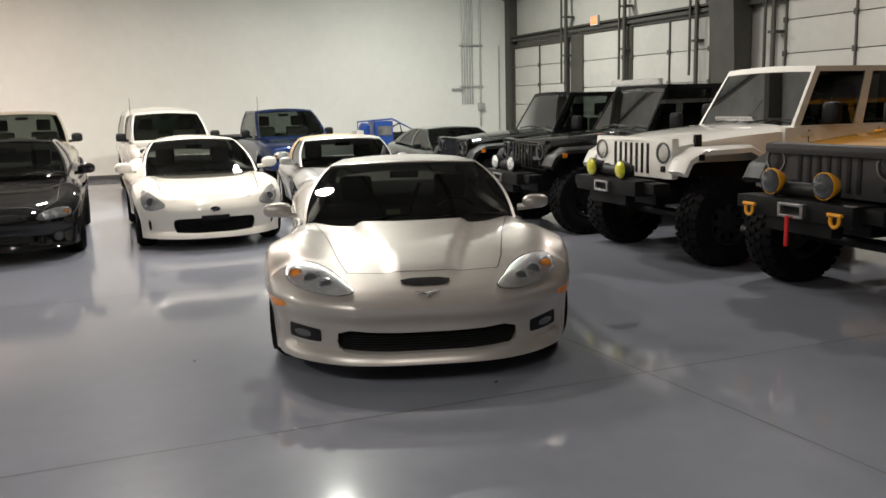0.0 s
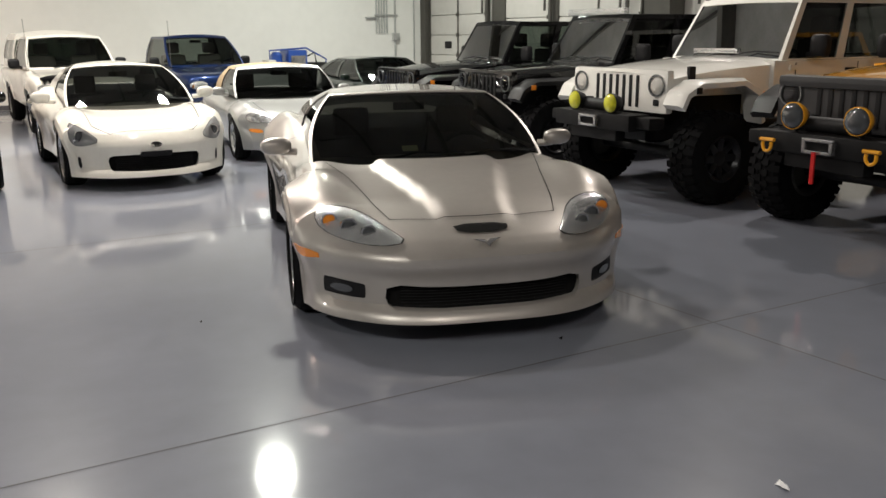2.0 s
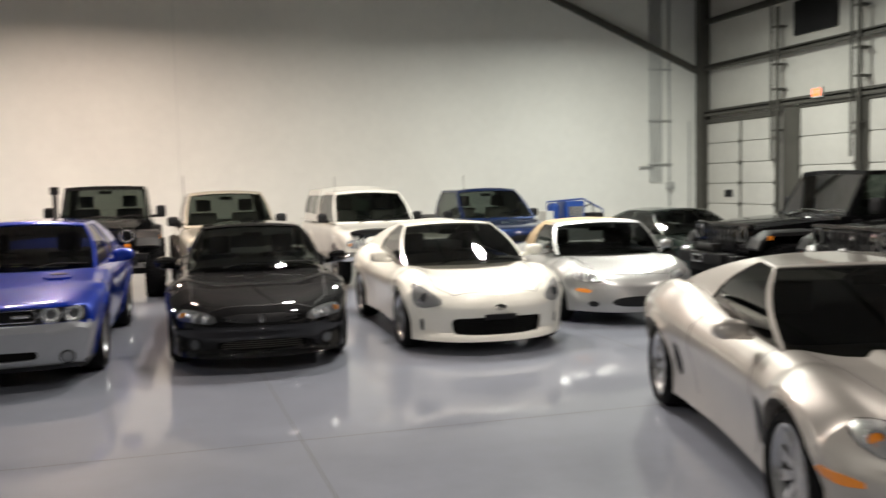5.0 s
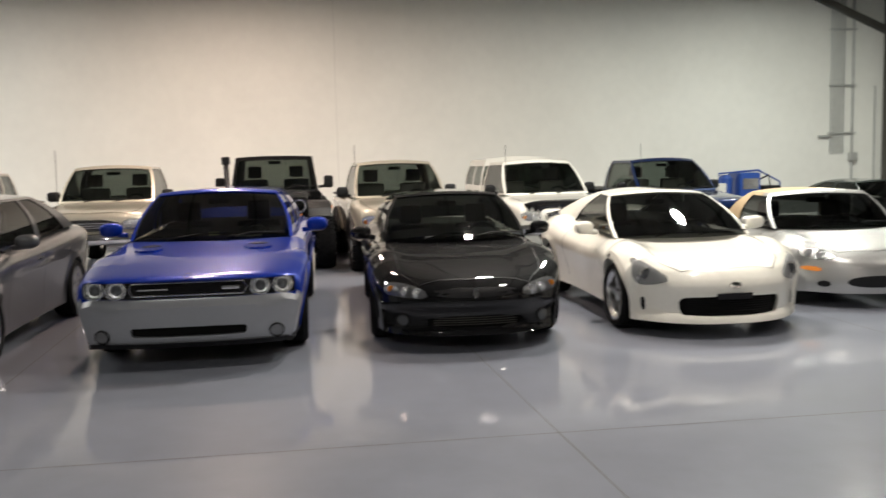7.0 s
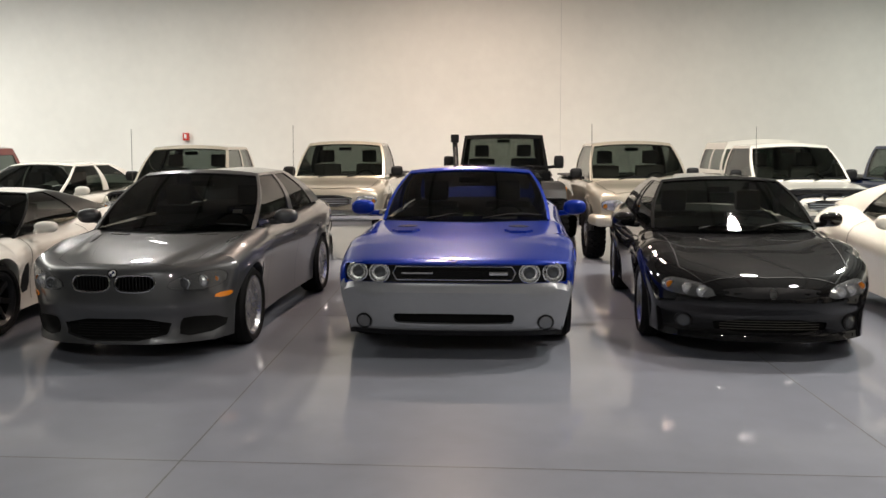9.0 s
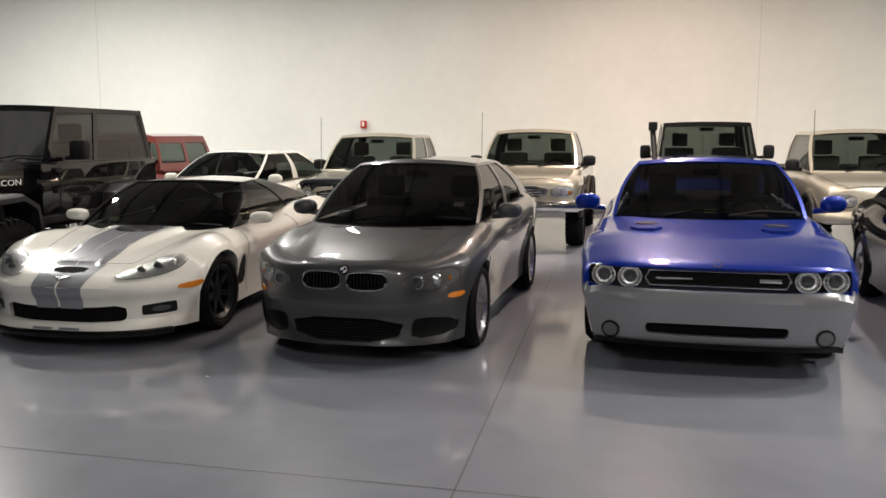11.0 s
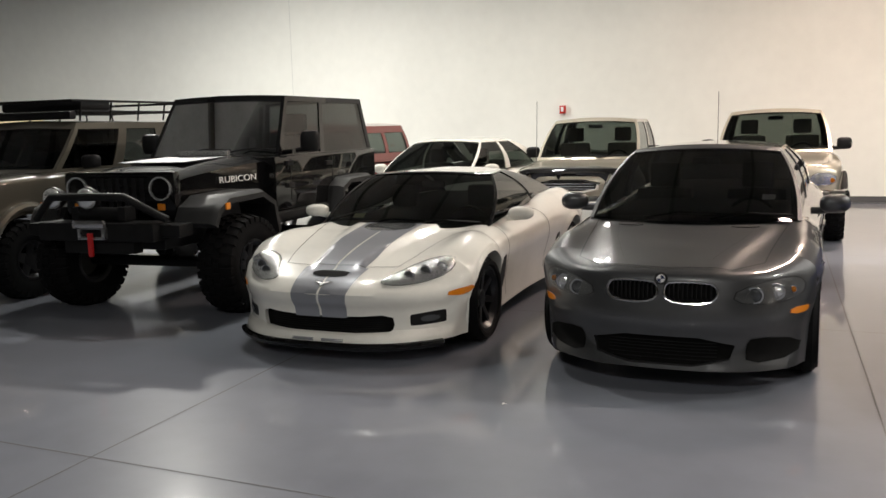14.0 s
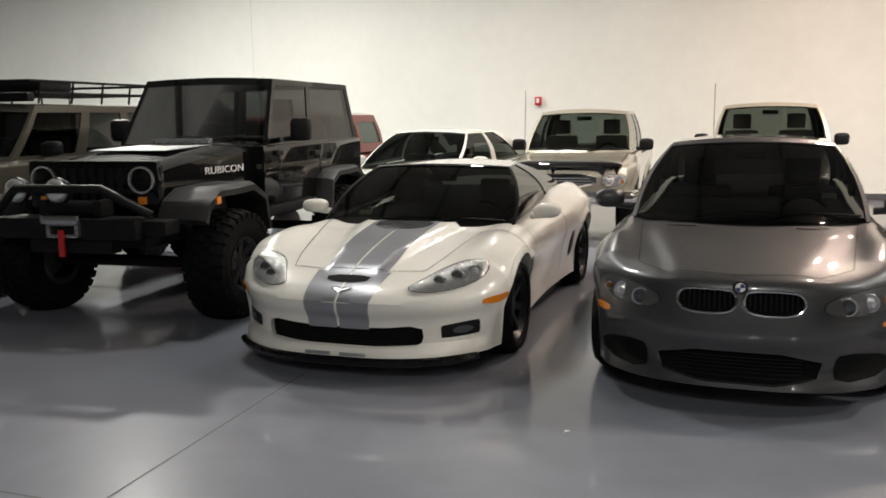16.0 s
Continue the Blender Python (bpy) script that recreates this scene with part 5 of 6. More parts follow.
    # cabin
    if top_on:
        nb = [.30, .64] if doors == 4 else [.42]
        cb = dict(wb=tub - .03, wr=tub - .12, ys=(yc, yc + .36, L - .12, L - .04), zs=(belt - .02, belt - .02, roof_z + z), bow=.03, cant=.0, crown=.02, apil=.06, cpil=.04, b=nb, bw=.02, head=.91, foot=.05, bpane=.1, seat=.85)
        cabin(cb, th, coat, pane, roof_mat, inner)
        if roof_mat:
            for o in th.children:
                if o.name.split(".")[0] == "cabin_frame":
                    for p in o.data.polygons:
                        if p.material_index == 0 and p.center.y > yc + .36 + .95 and p.center.z > belt + .02:
                            p.material_index = 1
    for s in (-1, 1):
        for yy in (yc + .18, yc + 1.12):
            bm = bmesh.new()
            box(bm, min(s * (tub - .002), s * (tub + .004)), max(s * (tub - .002), s * (tub + .004)), yy - .005, yy + .005, .70 + z, belt - .03)
            part("door_gap", bm, M_BLK, th)
        part("door_handle", boxed(min(s * tub, s * (tub + .035)), max(s * tub, s * (tub + .035)), yc + .92, yc + 1.06, 1.04 + z, 1.09 + z, bevel=.01), M_BLK, th)
        for zz in (.85, 1.08):
            part("door_hinge", boxed(min(s * tub, s * (tub + .03)), max(s * tub, s * (tub + .03)), yc + .08, yc + .20, zz + z, zz + .05 + z, bevel=.008), M_BLK if coat is not WHITE else coat, th)
    mirrors(th, tub + .02, yc + .32, belt + .14, M_BLK, (.17, .11, .22), .14, 5)
    wipers(th, yc - .03, belt + .02, tub)
    # rock bars, bumper and wheels
    for s in (-1, 1):
        bm = bmesh.new()
        box(bm, min(s * (tub - .1), s * (tub + .06)), max(s * (tub - .1), s * (tub + .06)), ax[0] + wheel_r + .15, ax[1] - wheel_r - .15, .54 + z, .62 + z, .02)
        part("rock_slider", bm, M_MATTE, th)
    zb = z - .07
    bm = bmesh.new()
    box(bm, -.56, .56, -.06, .20, .61 + zb, .77 + zb, .03)
    for s in (-1, 1):
        box(bm, min(s * .54, s * .74), max(s * .54, s * .74), .03, .22, .64 + zb, .75 + zb, .02)
    box(bm, -.34, .34, -.02, .10, .50 + zb, .62 + zb, .02)
    b = part("front_bumper", bm, M_MATTE, th, "black steel winch bumper")
    bm = bmesh.new()
    lathe(bm, [(-.20, .03), (-.20, .06), (.20, .06), (.20, .03)], 16)
    for v in bm.verts:
        v.co.y += .06
        v.co.z += .835 + zb
    box(bm, -.26, -.19, 0, .14, .78 + zb, .90 + zb, .01)
    box(bm, .19, .26, 0, .14, .78 + zb, .90 + zb, .01)
    part("winch", bm, M_MATTE, th, "black electric winch")
    bm = bmesh.new()
    box(bm, -.13, -.10, -.10, -.05, .63 + zb, .74 + zb, .005)
    box(bm, .10, .13, -.10, -.05, .63 + zb, .74 + zb, .005)
    box(bm, -.13, .13, -.10, -.06, .72 + zb, .745 + zb, .005)
    box(bm, -.13, .13, -.10, -.06, .63 + zb, .655 + zb, .005)
    part("fairlead", bm, M_ALLOY, b, "bright roller fairlead")
    wheels(th, ax, .98, wheel_r, .31, .22, "mud8", rim)
    return th


def fog_lamps(th, x, y, z, r, ring, lens, gap=.27):
    for s in (-1, 1):
        bm = lathe(bmesh.new(), [(y + .12, .03), (y + .09, r * .7), (y + .02, r), (y - .01, r), (y - .01, r * .86), (y, r * .84)], 26, "y")
        for v in bm.verts:
            v.co.x += s * gap + x
            v.co.z += z
        f = part("spot_lamp", bm, ring, th, "round spot lamp on the bumper")
        bm = bmesh.new()
        bmesh.ops.create_uvsphere(bm, u_segments=18, v_segments=10, radius=r * .95)
        for v in bm.verts:
            v.co = Vector((v.co.x + s * gap + x, y - .005 + v.co.y * .5, v.co.z + z))
        part("lens", bm, lens, f)
        tubeb = tube(bmesh.new(), [(s * gap + x, y + .05, z - r), (s * gap + x, y + .05, z - r - .06)], .015, 6)
        part("lamp_bracket", tubeb, M_BLK, f)


def shackles(th, z, mat, gap=.44):
    for s in (-1, 1):
        bm = tube(bmesh.new(), [(s * gap + .04 * math.cos(t), -.10, z - .02 + .05 * math.sin(t)) for t in np.linspace(-math.pi * 1.15, math.pi * .15, 14)], .013, 8)
        tube(bm, [(s * gap - .065, -.10, z + .02), (s * gap + .065, -.10, z + .02)], .015, 8)
        part("shackle", bm, mat, th, "orange-yellow bow shackle" if mat is YELLOWP else "")


JG = "off-road cars along the doors"
wj = jeep("off_road_car", 5.74, 7.56, -93, WHITE, "white lifted four-door off-road car with yellow spot lamps", lift=.16, doors=4, L=4.6, group=JG)
fog_lamps(wj, 0, -.03, .955, .095, M_BLK, M_YELLOW)
yj = jeep("off_road_car", 5.72, 4.87, -93, YELLOWP, "orange-yellow lifted off-road car with black nose and mud tyres", lift=.16, doors=4, L=4.6, group=JG, fender_mat=FENDER, grille_mat=CHARC)
fog_lamps(yj, 0, -.04, .985, .105, YELLOWP, M_BULB)
shackles(yj, .77, YELLOWP)
bj1 = jeep("off_road_car", 5.85, 10.2, -96, BLACK, "black four-door off-road car with round spot lamps", lift=.10, doors=4, L=4.6, group=JG, fender_mat=FENDER)
fog_lamps(bj1, 0, 0.0, .90, .10, M_BLK, M_REFL)
bj2 = jeep("off_road_car", 6.0, 12.85, -95, BLACK, "plain black four-door off-road car beside the doors", lift=.05, doors=4, L=4.6, group=JG, fender_mat=FENDER, pane=G_MID)
tj = jeep("off_road_car", -10.45, 10.95, 4, BLACK, "black two-door off-road car with lettered hood and hard top", lift=.20, doors=2, L=4.0, tub=.76, roof_mat=SOFT, fender_mat=FENDER, wheel_r=.44, hood_w=(.50, .66), roof_z=1.80, fdz=-.13)
fog_lamps(tj, -.28, .02, 1.10, .10, M_BLK, M_REFL, .17)
rj = jeep("off_road_car", -2.35, 17.0, 0, BLACK, "black off-road car with a soft top and snorkel", lift=.10, doors=2, L=3.85, tub=.79, roof_mat=SOFT, fender_mat=FENDER, hood_w=(.50, .64), roof_z=1.78, pane=G_MID, inner=M_INT)
part("snorkel", tube(bmesh.new(), [(-.72, 1.3, 1.1), (-.80, 1.62, 1.25), (-.84, 2.0, 1.74), (-.84, 1.98, 1.80)], .045, 10), M_BLK, rj, "black raised air intake")
part("snorkel_head", boxed(-.91, -.77, 1.90, 2.04, 1.76, 1.90, bevel=.02), M_BLK, rj)


def wagon(x, y, rz, coat, label, roof_mat, lift, name="off_road_wagon"):
    z = lift
    spec = dict(L=4.2, axles=(.80, 3.37), arch=.48, axle_z=.40, track=.93, tyre_w=.27, rim=.2, style="mud5", rim_mat=M_DKALLOY, steps=40,
                top=[(0, .92 + z), (.02, 1.0 + z), (.3, 1.05 + z), (1.3, 1.09 + z), (4.1, 1.10 + z), (4.2, 1.05 + z)], wid=[(0, .76), (.15, .80), (.8, .86), (4.2, .84)],
                mid=[(0, .88 + z), (.8, .93 + z), (4.2, .93 + z)], low=[(0, .60 + z), (4.2, .55 + z)], sweep=.08, rsweep=.03, n=7, tuck=.03, flare=.05)
    cb = dict(wb=.77, wr=.66, ys=(1.34, 1.85, 4.0, 4.12), zs=(1.08 + z, 1.08 + z, 1.62 + z), bow=.05, cant=.02, crown=.03, apil=.06, cpil=.05, b=[.36, .66], head=.86, foot=.06, bpane=.1)
    th, body, tree = car(name, label, x, y, rz, spec, cb, coat, G_DARK, roof_mat, M_INT, category="off-road car")
    for k in range(8):
        xx = (k - 3.5) * .085
        plate(th, tree, "grille_slot", "front", [(xx - .026, .74 + z), (xx + .026, .74 + z), (xx + .026, .95 + z), (xx - .026, .95 + z)], M_BLK, out=.004)
    lamp_unit(th, tree, [(.42, .76 + z), (.68, .76 + z), (.68, .93 + z), (.42, .93 + z)], [(.55, .845 + z, .07, M_REFL)])
    part("front_bumper", boxed(-.86, .86, -.14, .04, .55 + z, .72 + z, bevel=.03), M_MATTE, th, "black steel bumper")
    for s in (-1, 1):
        for a in spec["axles"]:
            pts = [(s * .90, a - .52 * math.cos(t), .42 + .54 * math.sin(t)) for t in np.linspace(.2, math.pi - .2, 14)]
            part("fender_flare", tube(bmesh.new(), pts, .05, 8), coat, th)
    mirrors(th, .82, 1.75, 1.18 + z, M_BLK, (.2, .12, .15), .10, 4)
    rz_ = 1.70 + z
    rack = part("roof_rack", tube(bmesh.new(), [(-.66, 1.8, rz_ + .17), (.66, 1.8, rz_ + .17), (.66, 4.05, rz_ + .17), (-.66, 4.05, rz_ + .17), (-.66, 1.8, rz_ + .17)], .016, 6), M_MATTE, th, "black tubular roof rack")
    for s in (-1, 1):
        part("rack_rail", tube(bmesh.new(), [(s * .62, 1.9, rz_ + .05), (s * .62, 4.0, rz_ + .05)], .016, 6), M_MATTE, rack)
        for k in range(5):
            part("rack_post", tube(bmesh.new(), [(s * .62, 1.95 + .5 * k, rz_ - .06), (s * .66, 1.95 + .5 * k, rz_ + .17)], .012, 6), M_MATTE, rack)
    for k in range(12):
        part("rack_slat", tube(bmesh.new(), [(-.62, 1.92 + .185 * k, rz_ + .05), (.62, 1.92 + .185 * k, rz_ + .05)], .011, 6), M_MATTE, rack)
    return th


xj = wagon(-13.05, 10.95, 2, GOLDP, "driftwood gold boxy wagon with a roof rack", GOLDP, .20)
part("light_bar", boxed(-.62, .62, 1.80, 1.90, 1.86, 1.95, bevel=.02), M_BLK, xj, "black light bar over the windscreen")
part("rack_fairing", boxed(-.60, .60, 2.0, 2.5, 1.96, 2.08, bevel=.04), M_BLK, xj, "black wind fairing")
cj = jeep("off_road_car", -15.9, 11.4, 2, CREAM, "cream off-road car with a light bar and rack", lift=.12, doors=2, L=3.85, tub=.74, roof_mat=CREAM, fender_mat=FENDER, hood_w=(.50, .64), pane=G_MID)
swell(sedan("sedan", 7.9, 14.6, -4, GREENP, "low dark green saloon behind the black off-road cars", False), 1, 1, .84)


for th in (wj, yj, bj1, bj2):
    for o in th.children:
        if o.name.startswith("headlight"):
            o.data.materials[0] = M_DKBOX
for o in wj.children:
    for c in o.children:
        if c.name.startswith("side_marker"):
            c.data.materials[0] = M_BLK
for th, sx, sy, sz in ((wj, 1.07, 1.04, 1.03), (yj, 1.07, 1.04, 1.03), (bj1, 1.05, 1.03, 1.0), (bj2, 1.05, 1.03, 1.0), (tj, 1.08, 1.09, 1.02)):
    swell(th, sx, sy, sz)


# two-door off-road car: lettering, tube bumper, wash panel
text_on(tj, "hood_lettering", "RUBICON", .085, M_WHITE, pose(.612, 1.14, 1.19, 90, 0, 84) @ Matrix.Diagonal((1.45, 1, 1, 1)), "pale block lettering on the hood side")
text_on(tj, "hood_lettering", "RUBICON", .085, M_WHITE, pose(-.612, 1.14, 1.19, 90, 0, -84) @ Matrix.Diagonal((1.45, 1, 1, 1)), "pale block lettering on the hood side")
part("bumper_hoop", tube(bmesh.new(), [(-.66, .05, .92), (-.40, -.05, 1.12), (.30, -.05, 1.12), (.62, .05, .92)], .035, 10), M_MATTE, tj, "black tube hoop over the winch")
part("hood_panel", boxed(-.34, .34, .75, 1.45, 1.345, 1.352), material("dull_grey_vinyl", (.10, .104, .115), .45, 0, 6, .1), tj, "dull grey panel on the hood").rotation_euler = (0.03, 0, 0)
part("light_bar", boxed(-.28, .28, 1.50, 1.56, 1.40, 1.45, bevel=.012), M_REFL, tj, "slim light bar on the cowl")
sticker(tj, -.05, 1.80, 1.48, -20, .08, .08)
part("winch_hook_strap", boxed(-.02, .02, -.12, -.10, .62, .82), M_RED, tj, "red winch strap")
part("hawse_plate", boxed(-.15, .15, -.125, -.10, .86, .93, bevel=.03), M_ALLOY, tj, "bright hawse plate")
part("winch_hook_strap", boxed(-.015, .015, -.13, -.115, .50, .74), M_RED, yj, "red winch strap")
part("light_bar", boxed(-.45, .45, 1.52, 1.58, 1.40, 1.46, bevel=.015), M_REFL, yj, "slim light bar on the cowl")
part("nose_cover", boxed(-.665, .665, .235, .40, 1.18, 1.272, bevel=.04), CHARC, yj, "charcoal cover over the hood front")
part("light_bar", boxed(-.62, .62, 1.92, 2.0, 1.90, 1.985, bevel=.02), M_REFL, bj1, "slim light bar over the windscreen")
for s in (-1, 1):
    part("hood_latch", boxed(s * .66 - .02, s * .66 + .02, .55, .63, 1.10, 1.30, bevel=.012), M_BLK, wj, "black rubber hood latch")
part("light_bar", boxed(-.30, .30, 1.56, 1.62, 1.40, 1.45, bevel=.012), M_ALLOY, wj, "slim light bar on the cowl")


# ---- hall fittings ----
for x, y, col, watts, spread in LAMPS:
    th = new("high_bay_lamp")
    th.matrix_basis = pose(x, y, 6.2)
    tagged(th, "round high-bay lamp hung from the roof", "ceiling lamp", "high-bay lamps")
    bm = lathe(bmesh.new(), [(.55, .03), (.50, .10), (.30, .14), (.22, .16), (0, .27), (-.02, .27), (-.02, .255), (.20, .14), (.20, .001)], 28, "z")
    part("shade", bm, M_ALLOY, th)
    part("suspension_rod", tube(bmesh.new(), [(0, 0, .5), (0, 0, CEIL - 6.2)], .012, 6), M_STEEL, th)
    lamp = bpy.data.lights.new("lamp_light", "AREA")
    lamp.shape, lamp.size, lamp.energy, lamp.color = "DISK", 0.46, watts, col
    lamp.spread = radians(spread)
    lo = new("lamp_light", lamp)
    lo.parent = th
    lo.matrix_basis = pose(0, 0, -.04)


# east wall: girts, posts, overhead doors
def bar(name, parent, x0, x1, y0, y1, z0, z1, mat, bevel=.006):
    return part(name, boxed(x0, x1, y0, y1, z0, z1, bevel=bevel), mat, parent, smooth=30)


east = bpy.data.objects["wall_east"]
for z in (3.60, 4.85, 6.1):
    bm = bmesh.new()
    box(bm, WALL_X - .16, WALL_X + .06, BACK_Y, WALL_Y - .02, z - .02, z + .02)
    box(bm, WALL_X - .16, WALL_X - .13, BACK_Y, WALL_Y - .02, z - .10, z + .06)
    box(bm, WALL_X + .03, WALL_X + .06, BACK_Y, WALL_Y - .02, z - .06, z + .10)
    part("girt", bm, M_STEEL, east, "dark Z-shaped steel girt")
for y in (20.15, 17.5, 14.9, 12.7, 8.0, 3.0, -2.0):
    bm = bmesh.new()
    tube(bm, [(WALL_X - .20, y, 0), (WALL_X - .20, y, 5.9)], .045, 8)
    tube(bm, [(WALL_X - .20, y + .22, 2.2), (WALL_X - .20, y + .22, 6.6)], .03, 8)
    for z in (2.9, 3.9, 4.5, 5.4):
        box(bm, WALL_X - .26, WALL_X + .0, y - .09, y + .09, z, z + .05)
    part("door_track", bm, M_STEEL, east, "dark steel door track with brackets")


def overhead_door(name, y0, y1, top, sections, mids, label):
    d = tagged(new(name), label, "overhead door", kind="structure")
    d.matrix_basis = pose(WALL_X - .02, (y0 + y1) / 2, 0)
    h = top / sections
    for k in range(sections):
        n = len(mids) + 1
        edges = [y0, *mids, y1]
        for a, b in zip(edges, edges[1:]):
            part("door_panel", boxed(-.04, .05, a - (y0 + y1) / 2 + .012, b - (y0 + y1) / 2 - .012, k * h + .008, (k + 1) * h - .008, bevel=.012), M_PANEL, d)
    for m in (y0, *mids, y1):
        bm = bmesh.new()
        box(bm, -.07, .04, m - (y0 + y1) / 2 - .02, m - (y0 + y1) / 2 + .02, 0, top)
        for k in range(1, sections):
            box(bm, -.10, -.05, m - (y0 + y1) / 2 - .04, m - (y0 + y1) / 2 + .04, k * h - .05, k * h + .05)
        part("door_stile", bm, M_STEEL, d)
    part("door_header", boxed(-.08, .06, y0 - (y0 + y1) / 2 - .05, (y1 - y0) / 2 + .05, top, top + .12, bevel=.006), M_STEEL, d)
    return d


d1 = overhead_door("door_1", 20.35, 23.25, 3.30, 6, [21.75], "white sectional overhead door in a dark frame")
part("door_window", boxed(-.06, -.03, -1.6 + .9, -1.6 + 1.25, 1.28, 1.48, bevel=.02), M_BLK, d1, "small dark door window").location.y = 1.0
overhead_door("door_2", 17.7, 19.5, 3.42, 5, [], "white panel door in a dark frame")
overhead_door("door_3", 14.6, 17.35, 3.42, 5, [15.95], "white sectional overhead door in a dark frame")
overhead_door("door_4", 8.6, 12.5, 3.75, 6, [9.7, 10.9], "wide white sectional overhead door")
overhead_door("door_5", 3.4, 7.6, 3.75, 6, [5.5], "wide white sectional overhead door")
for y0, y1 in ((19.5, 20.3), (17.38, 17.68)):
    bar("door_jamb", east, WALL_X - .10, WALL_X + .06, y0, y1 if y1 - y0 < .5 else y0 + .55, 0, 3.45, M_STEEL)
# rigid steel frame: tapered column and rafter
bm = bmesh.new()
for s in (-1, 1):
    vs = box(bm, WALL_X - .75, WALL_X - .02, 13.75 + s * .28 - .012, 13.75 + s * .28 + .012, 0, CEIL)
    for v in vs:
        if v.co.x < WALL_X - .4 and v.co.z < 1:
            v.co.x += .42
for x0 in (WALL_X - .05,):
    box(bm, x0, x0 + .03, 13.45, 14.05, 0, CEIL)
vs = box(bm, WALL_X - .78, WALL_X - .75, 13.40, 14.10, 0, CEIL)
for v in vs:
    if v.co.z < 1:
        v.co.x += .42
part("frame_column", bm, M_STEEL, east, "dark tapered steel frame column")
cl = bpy.data.objects["ceiling"]
for y in (22.8, 13.75, 4.5, -4.5, -13.5):
    part("rafter", boxed(LEFT_X, WALL_X - .1, y - .12, y + .12, CEIL - .55, CEIL - .004), M_STEEL, cl)
for k in range(18):
    part("purlin", boxed(LEFT_X + .5 + 2.5 * k - .04, LEFT_X + .5 + 2.5 * k + .04, BACK_Y, WALL_Y - .02, CEIL - .22, CEIL - .006), M_STEEL, cl)
bar("corner_post", east, WALL_X - .22, WALL_X + .05, WALL_Y - .30, WALL_Y - .02, 0, CEIL - .01, M_STEEL)
north = bpy.data.objects["wall_north"]
bm = bmesh.new()
a, b = Vector((8.3, WALL_Y - .09, 6.75)), Vector((13.1, WALL_Y - .09, 4.75))
tube(bm, [a, b], .11, 4)
part("diagonal_brace", bm, M_STEEL, north, "dark sloping steel brace")
part("louvre", boxed(WALL_X - .02, WALL_X + .08, 18.4, 19.8, 5.15, 5.95, bevel=.01), M_BLK, east, "dark louvred vent panel")
for x in (-16.2, -1.0):
    bar("wall_joint", north, x - .003, x + .003, WALL_Y - .003, WALL_Y + .002, 0, CEIL - .01, M_PIPE, 0)
part("baseboard", boxed(LEFT_X, WALL_X - .3, WALL_Y - .012, WALL_Y, .004, .12), M_JOINT, north)

# exit sign
ex = tagged(new("exit_sign"), "lit red-orange exit sign on the girt", "exit sign")
ex.matrix_basis = pose(WALL_X - .22, 18.75, 3.70, 0, 0, -90)
part("sign_case", boxed(-.16, .16, -.02, .05, -.12, .12, bevel=.012), PALE, ex)
part("sign_face", boxed(-.13, .13, -.026, -.018, -.085, .085, bevel=.004), glow("exit_glow", (1.0, 0.16, 0.04), 2.2), ex, "glowing red-orange face")
text_on(ex, "sign_letters", "EXIT", .11, M_WHITE, pose(0, -.030, 0, 90, 0, 0))

# conduits and box on the north wall
cd = tagged(new("conduit_run"), "bundle of grey conduits with a box on the wall", "conduit")
cd.matrix_basis = pose(11.7, WALL_Y - .04, 0)
for k in range(5):
    part("conduit", tube(bmesh.new(), [(-.18 + .085 * k, 0, 1.72), (-.18 + .085 * k, 0, CEIL - .05)], .024, 8), M_PIPE, cd)
part("conduit", tube(bmesh.new(), [(.42, 0, 1.05), (.42, 0, CEIL - .05)], .03, 8), M_PIPE, cd)
part("conduit", tube(bmesh.new(), [(1.05, 0, .9), (1.05, 0, 3.4)], .018, 8), M_PIPE, cd)
part("junction_box", boxed(.33, .52, -.10, .04, 1.52, 1.72, bevel=.01), M_PIPE, cd)
part("pipe_bracket", boxed(-.52, -.15, -.05, .03, 2.12, 2.17, bevel=.006), M_PIPE, cd)
for z in (2.2, 3.4, 4.8):
    part("pipe_clamp", boxed(-.24, .50, -.03, .035, z, z + .04, bevel=.004), M_PIPE, cd)
part("wall_rail", boxed(9.6, 12.9, WALL_Y - .06, WALL_Y, .66, .76, bevel=.01), material("bare_pine", (0.42, 0.34, 0.2), 0.6, 0, 6, 0.15), north, "pale timber rail along the wall")

# fire sign
fs_ = tagged(new("fire_sign"), "small red and white fire sign on the wall", "sign")
fs_.matrix_basis = pose(-9.5, WALL_Y - .06, 1.95) @ Matrix.Diagonal((.8, 1, .85, 1))
part("sign_plate", boxed(-.075, .075, -.05, .06, -.10, .10, bevel=.008), material("sign_red", (0.5, 0.03, 0.02), 0.4), fs_)
part("sign_mark", boxed(-.035, .035, -.056, -.045, -.05, .065, bevel=.006), M_WHITE, fs_)

# blue shop machine by the wall
mc = tagged(new("shop_machine"), "blue wheeled shop machine with hoses and gauges", "machine")
mc.matrix_basis = pose(8.15, 22.1, 0) @ Matrix.Diagonal((.85, 1, 1.13, 1))
MB = material("machine_blue", (0.015, 0.06, 0.28), 0.4, 0, 8, 0.1, coat=.4)
part("cabinet", boxed(-.05, .55, -.3, .3, .15, 1.16, bevel=.05), MB, mc)
part("tank", lathe(bmesh.new(), [(.2, .02), (.2, .17), (1.05, .17), (1.12, .1), (1.12, .01)], 22, "z"), MB, mc).location = (-.3, 0, 0)
part("control_panel", boxed(.02, .48, -.32, -.29, .82, 1.04, bevel=.01), M_ALLOY, mc)
part("frame_rail", tube(bmesh.new(), [(-.55, -.1, .1), (-.55, -.1, 1.15), (.6, -.1, 1.2), (1.25, -.1, .95), (1.25, -.1, .1)], .022, 8), MB, mc)
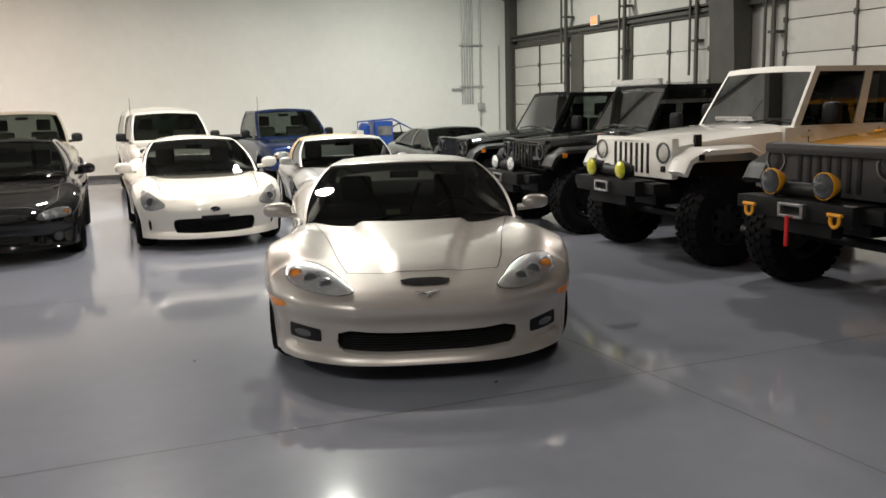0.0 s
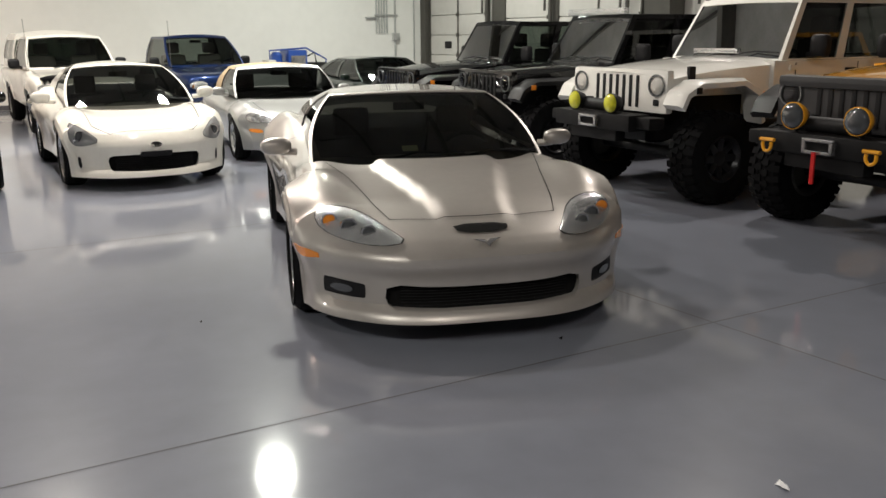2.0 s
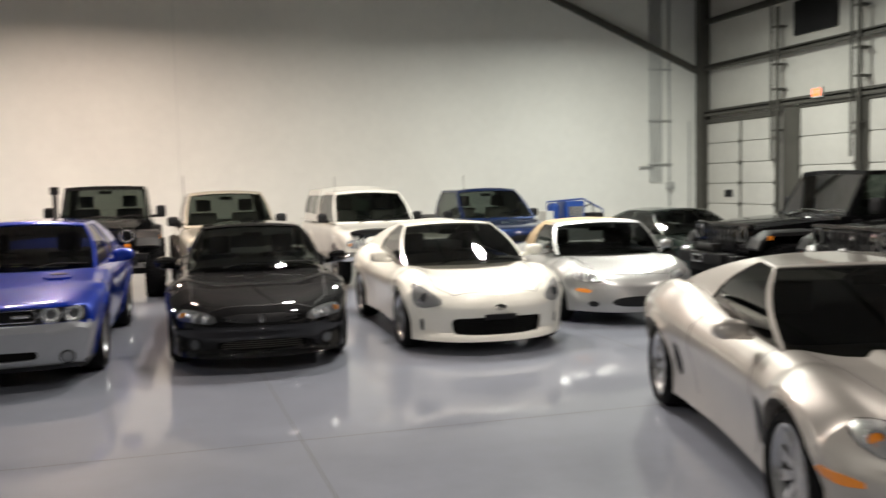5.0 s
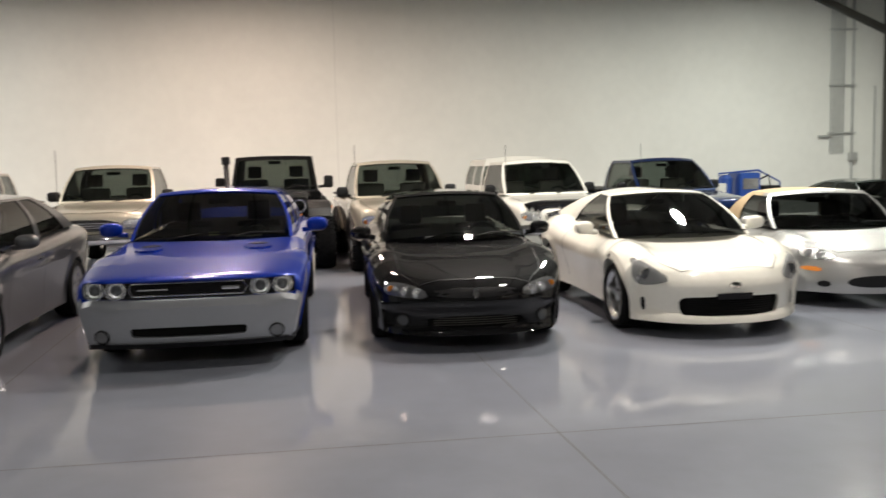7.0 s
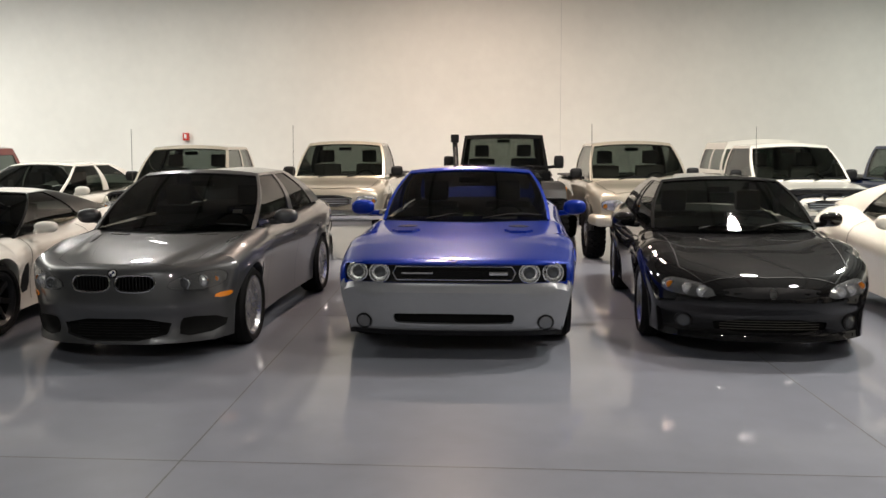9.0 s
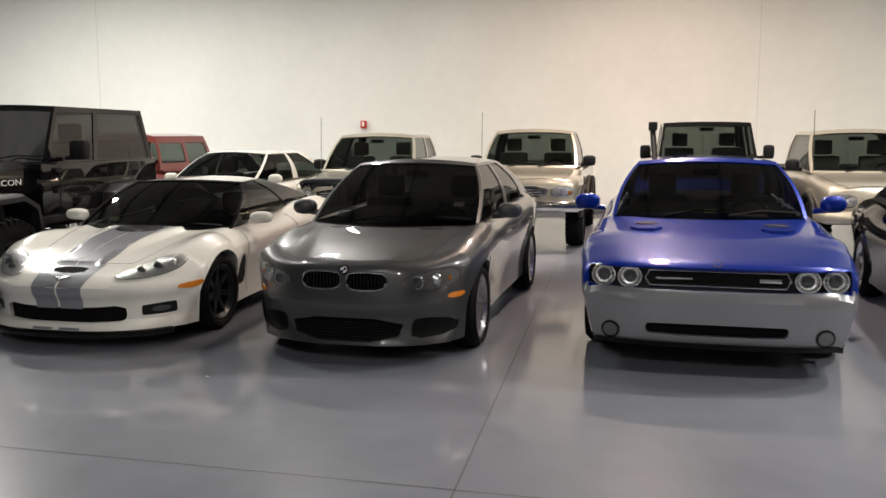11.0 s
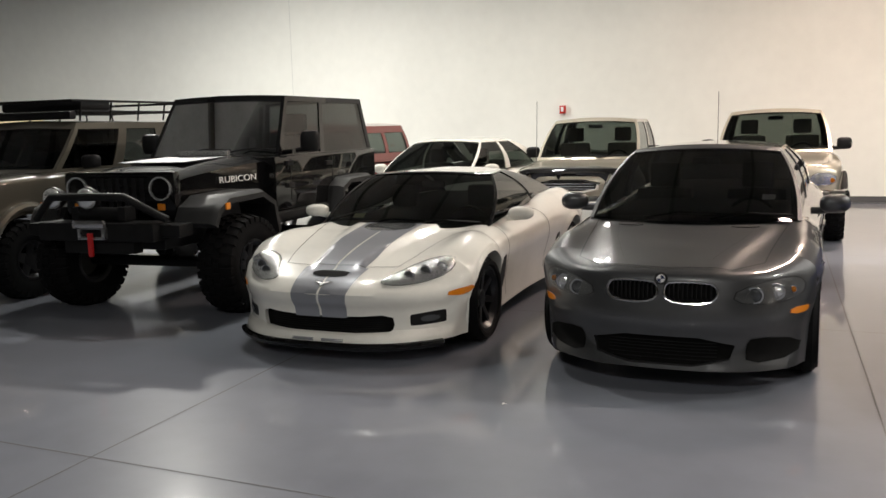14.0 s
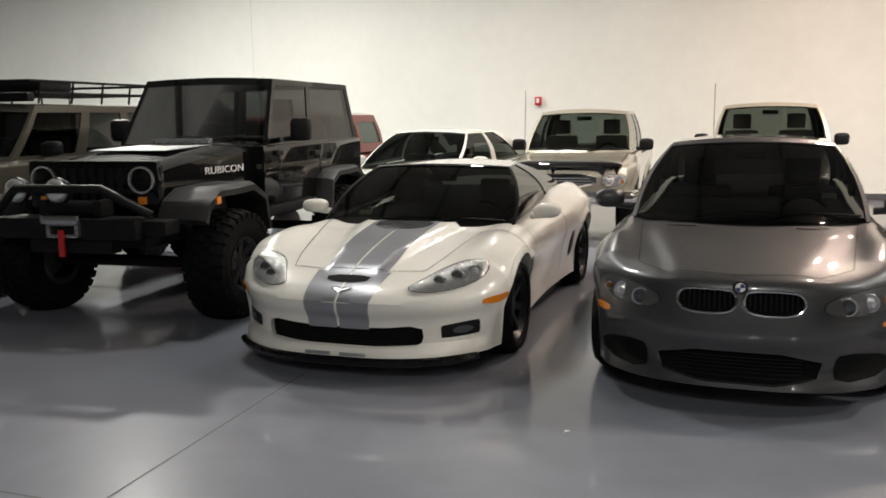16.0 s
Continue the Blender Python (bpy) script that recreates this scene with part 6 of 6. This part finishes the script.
part("side_bin", boxed(.68, 1.2, -.25, .25, .5, .88, bevel=.03), FENDER, mc)
part("hose", tube(bmesh.new(), [(.5, -.25, 1.0), (.75, -.35, 1.1), (.85, -.3, .8), (.7, -.3, .55), (.55, -.3, .8)], .02, 8), M_BLK, mc)
for x in (-.4, 1.1):
    part("caster", lathe(bmesh.new(), [(-.03, .02), (-.03, .09), (.03, .09), (.03, .02)], 18), M_RUB, mc).location = (x, 0, .09)
part("pallet_crate", boxed(-.65, -.42, -.25, .25, .12, .95, bevel=.02), PALE, mc)

# floor joints and litter
fl = bpy.data.objects["floor"]
rng = random.Random(4)


def joint(p, q):
    """A saw cut with a slightly worn edge."""
    bm = bmesh.new()
    n = int((Vector(q) - Vector(p)).length / .25)
    side = Vector((q[1] - p[1], p[0] - q[0])).normalized()
    prev = None
    for k in range(n + 1):
        c = Vector(p).lerp(Vector(q), k / n)
        w = .0035 + .0025 * rng.random()
        o = .003 * (rng.random() - .5)
        cur = (bm.verts.new((*(c + side * (w + o)), .0012)), bm.verts.new((*(c - side * (w - o)), .0012)))
        if prev:
            bm.faces.new((prev[0], cur[0], cur[1], prev[1]))
        prev = cur
    bmesh.ops.recalc_face_normals(bm, faces=bm.faces)
    part("floor_joint", bm, M_JOINT, fl, smooth=0)


for k in range(-8, 3):
    joint((3.51 + 3.9 * k + .6, BACK_Y), (3.51 + 3.9 * k - .31, WALL_Y))
for k in range(-6, 5):
    joint((LEFT_X, 4.11 + 4.1 * k - .026 * LEFT_X), (WALL_X, 4.11 + 4.1 * k - .026 * WALL_X))
for x, y, s, a, m in ((2.31, 2.55, .03, 70, M_WHITE), (2.66, 4.28, .014, 35, M_BLK), (-6.4, 9.9, .015, 5, M_WHITE), (1.04, 5.66, .012, 70, M_BLK)):
    bm = bmesh.new()
    vs = [bm.verts.new((s * u, s * v * .5, .004 + .012 * s / .05 * ((i * 7) % 3))) for i, (u, v) in enumerate([(-1, -1), (-.2, -1.3), (1, -.6), (.8, .8), (0, .5), (-.9, 1)])]
    bm.faces.new(vs)
    bmesh.ops.triangulate(bm, faces=bm.faces[:])
    bmesh.ops.solidify(bm, geom=list(bm.faces), thickness=.002)
    sc = tagged(mesh_ob("litter_scrap", bm, m, smooth=0), "tiny scrap of litter lying on the floor", "litter", "floor litter")
    sc.matrix_basis = pose(x, y, 0.0, 0, 0, a)
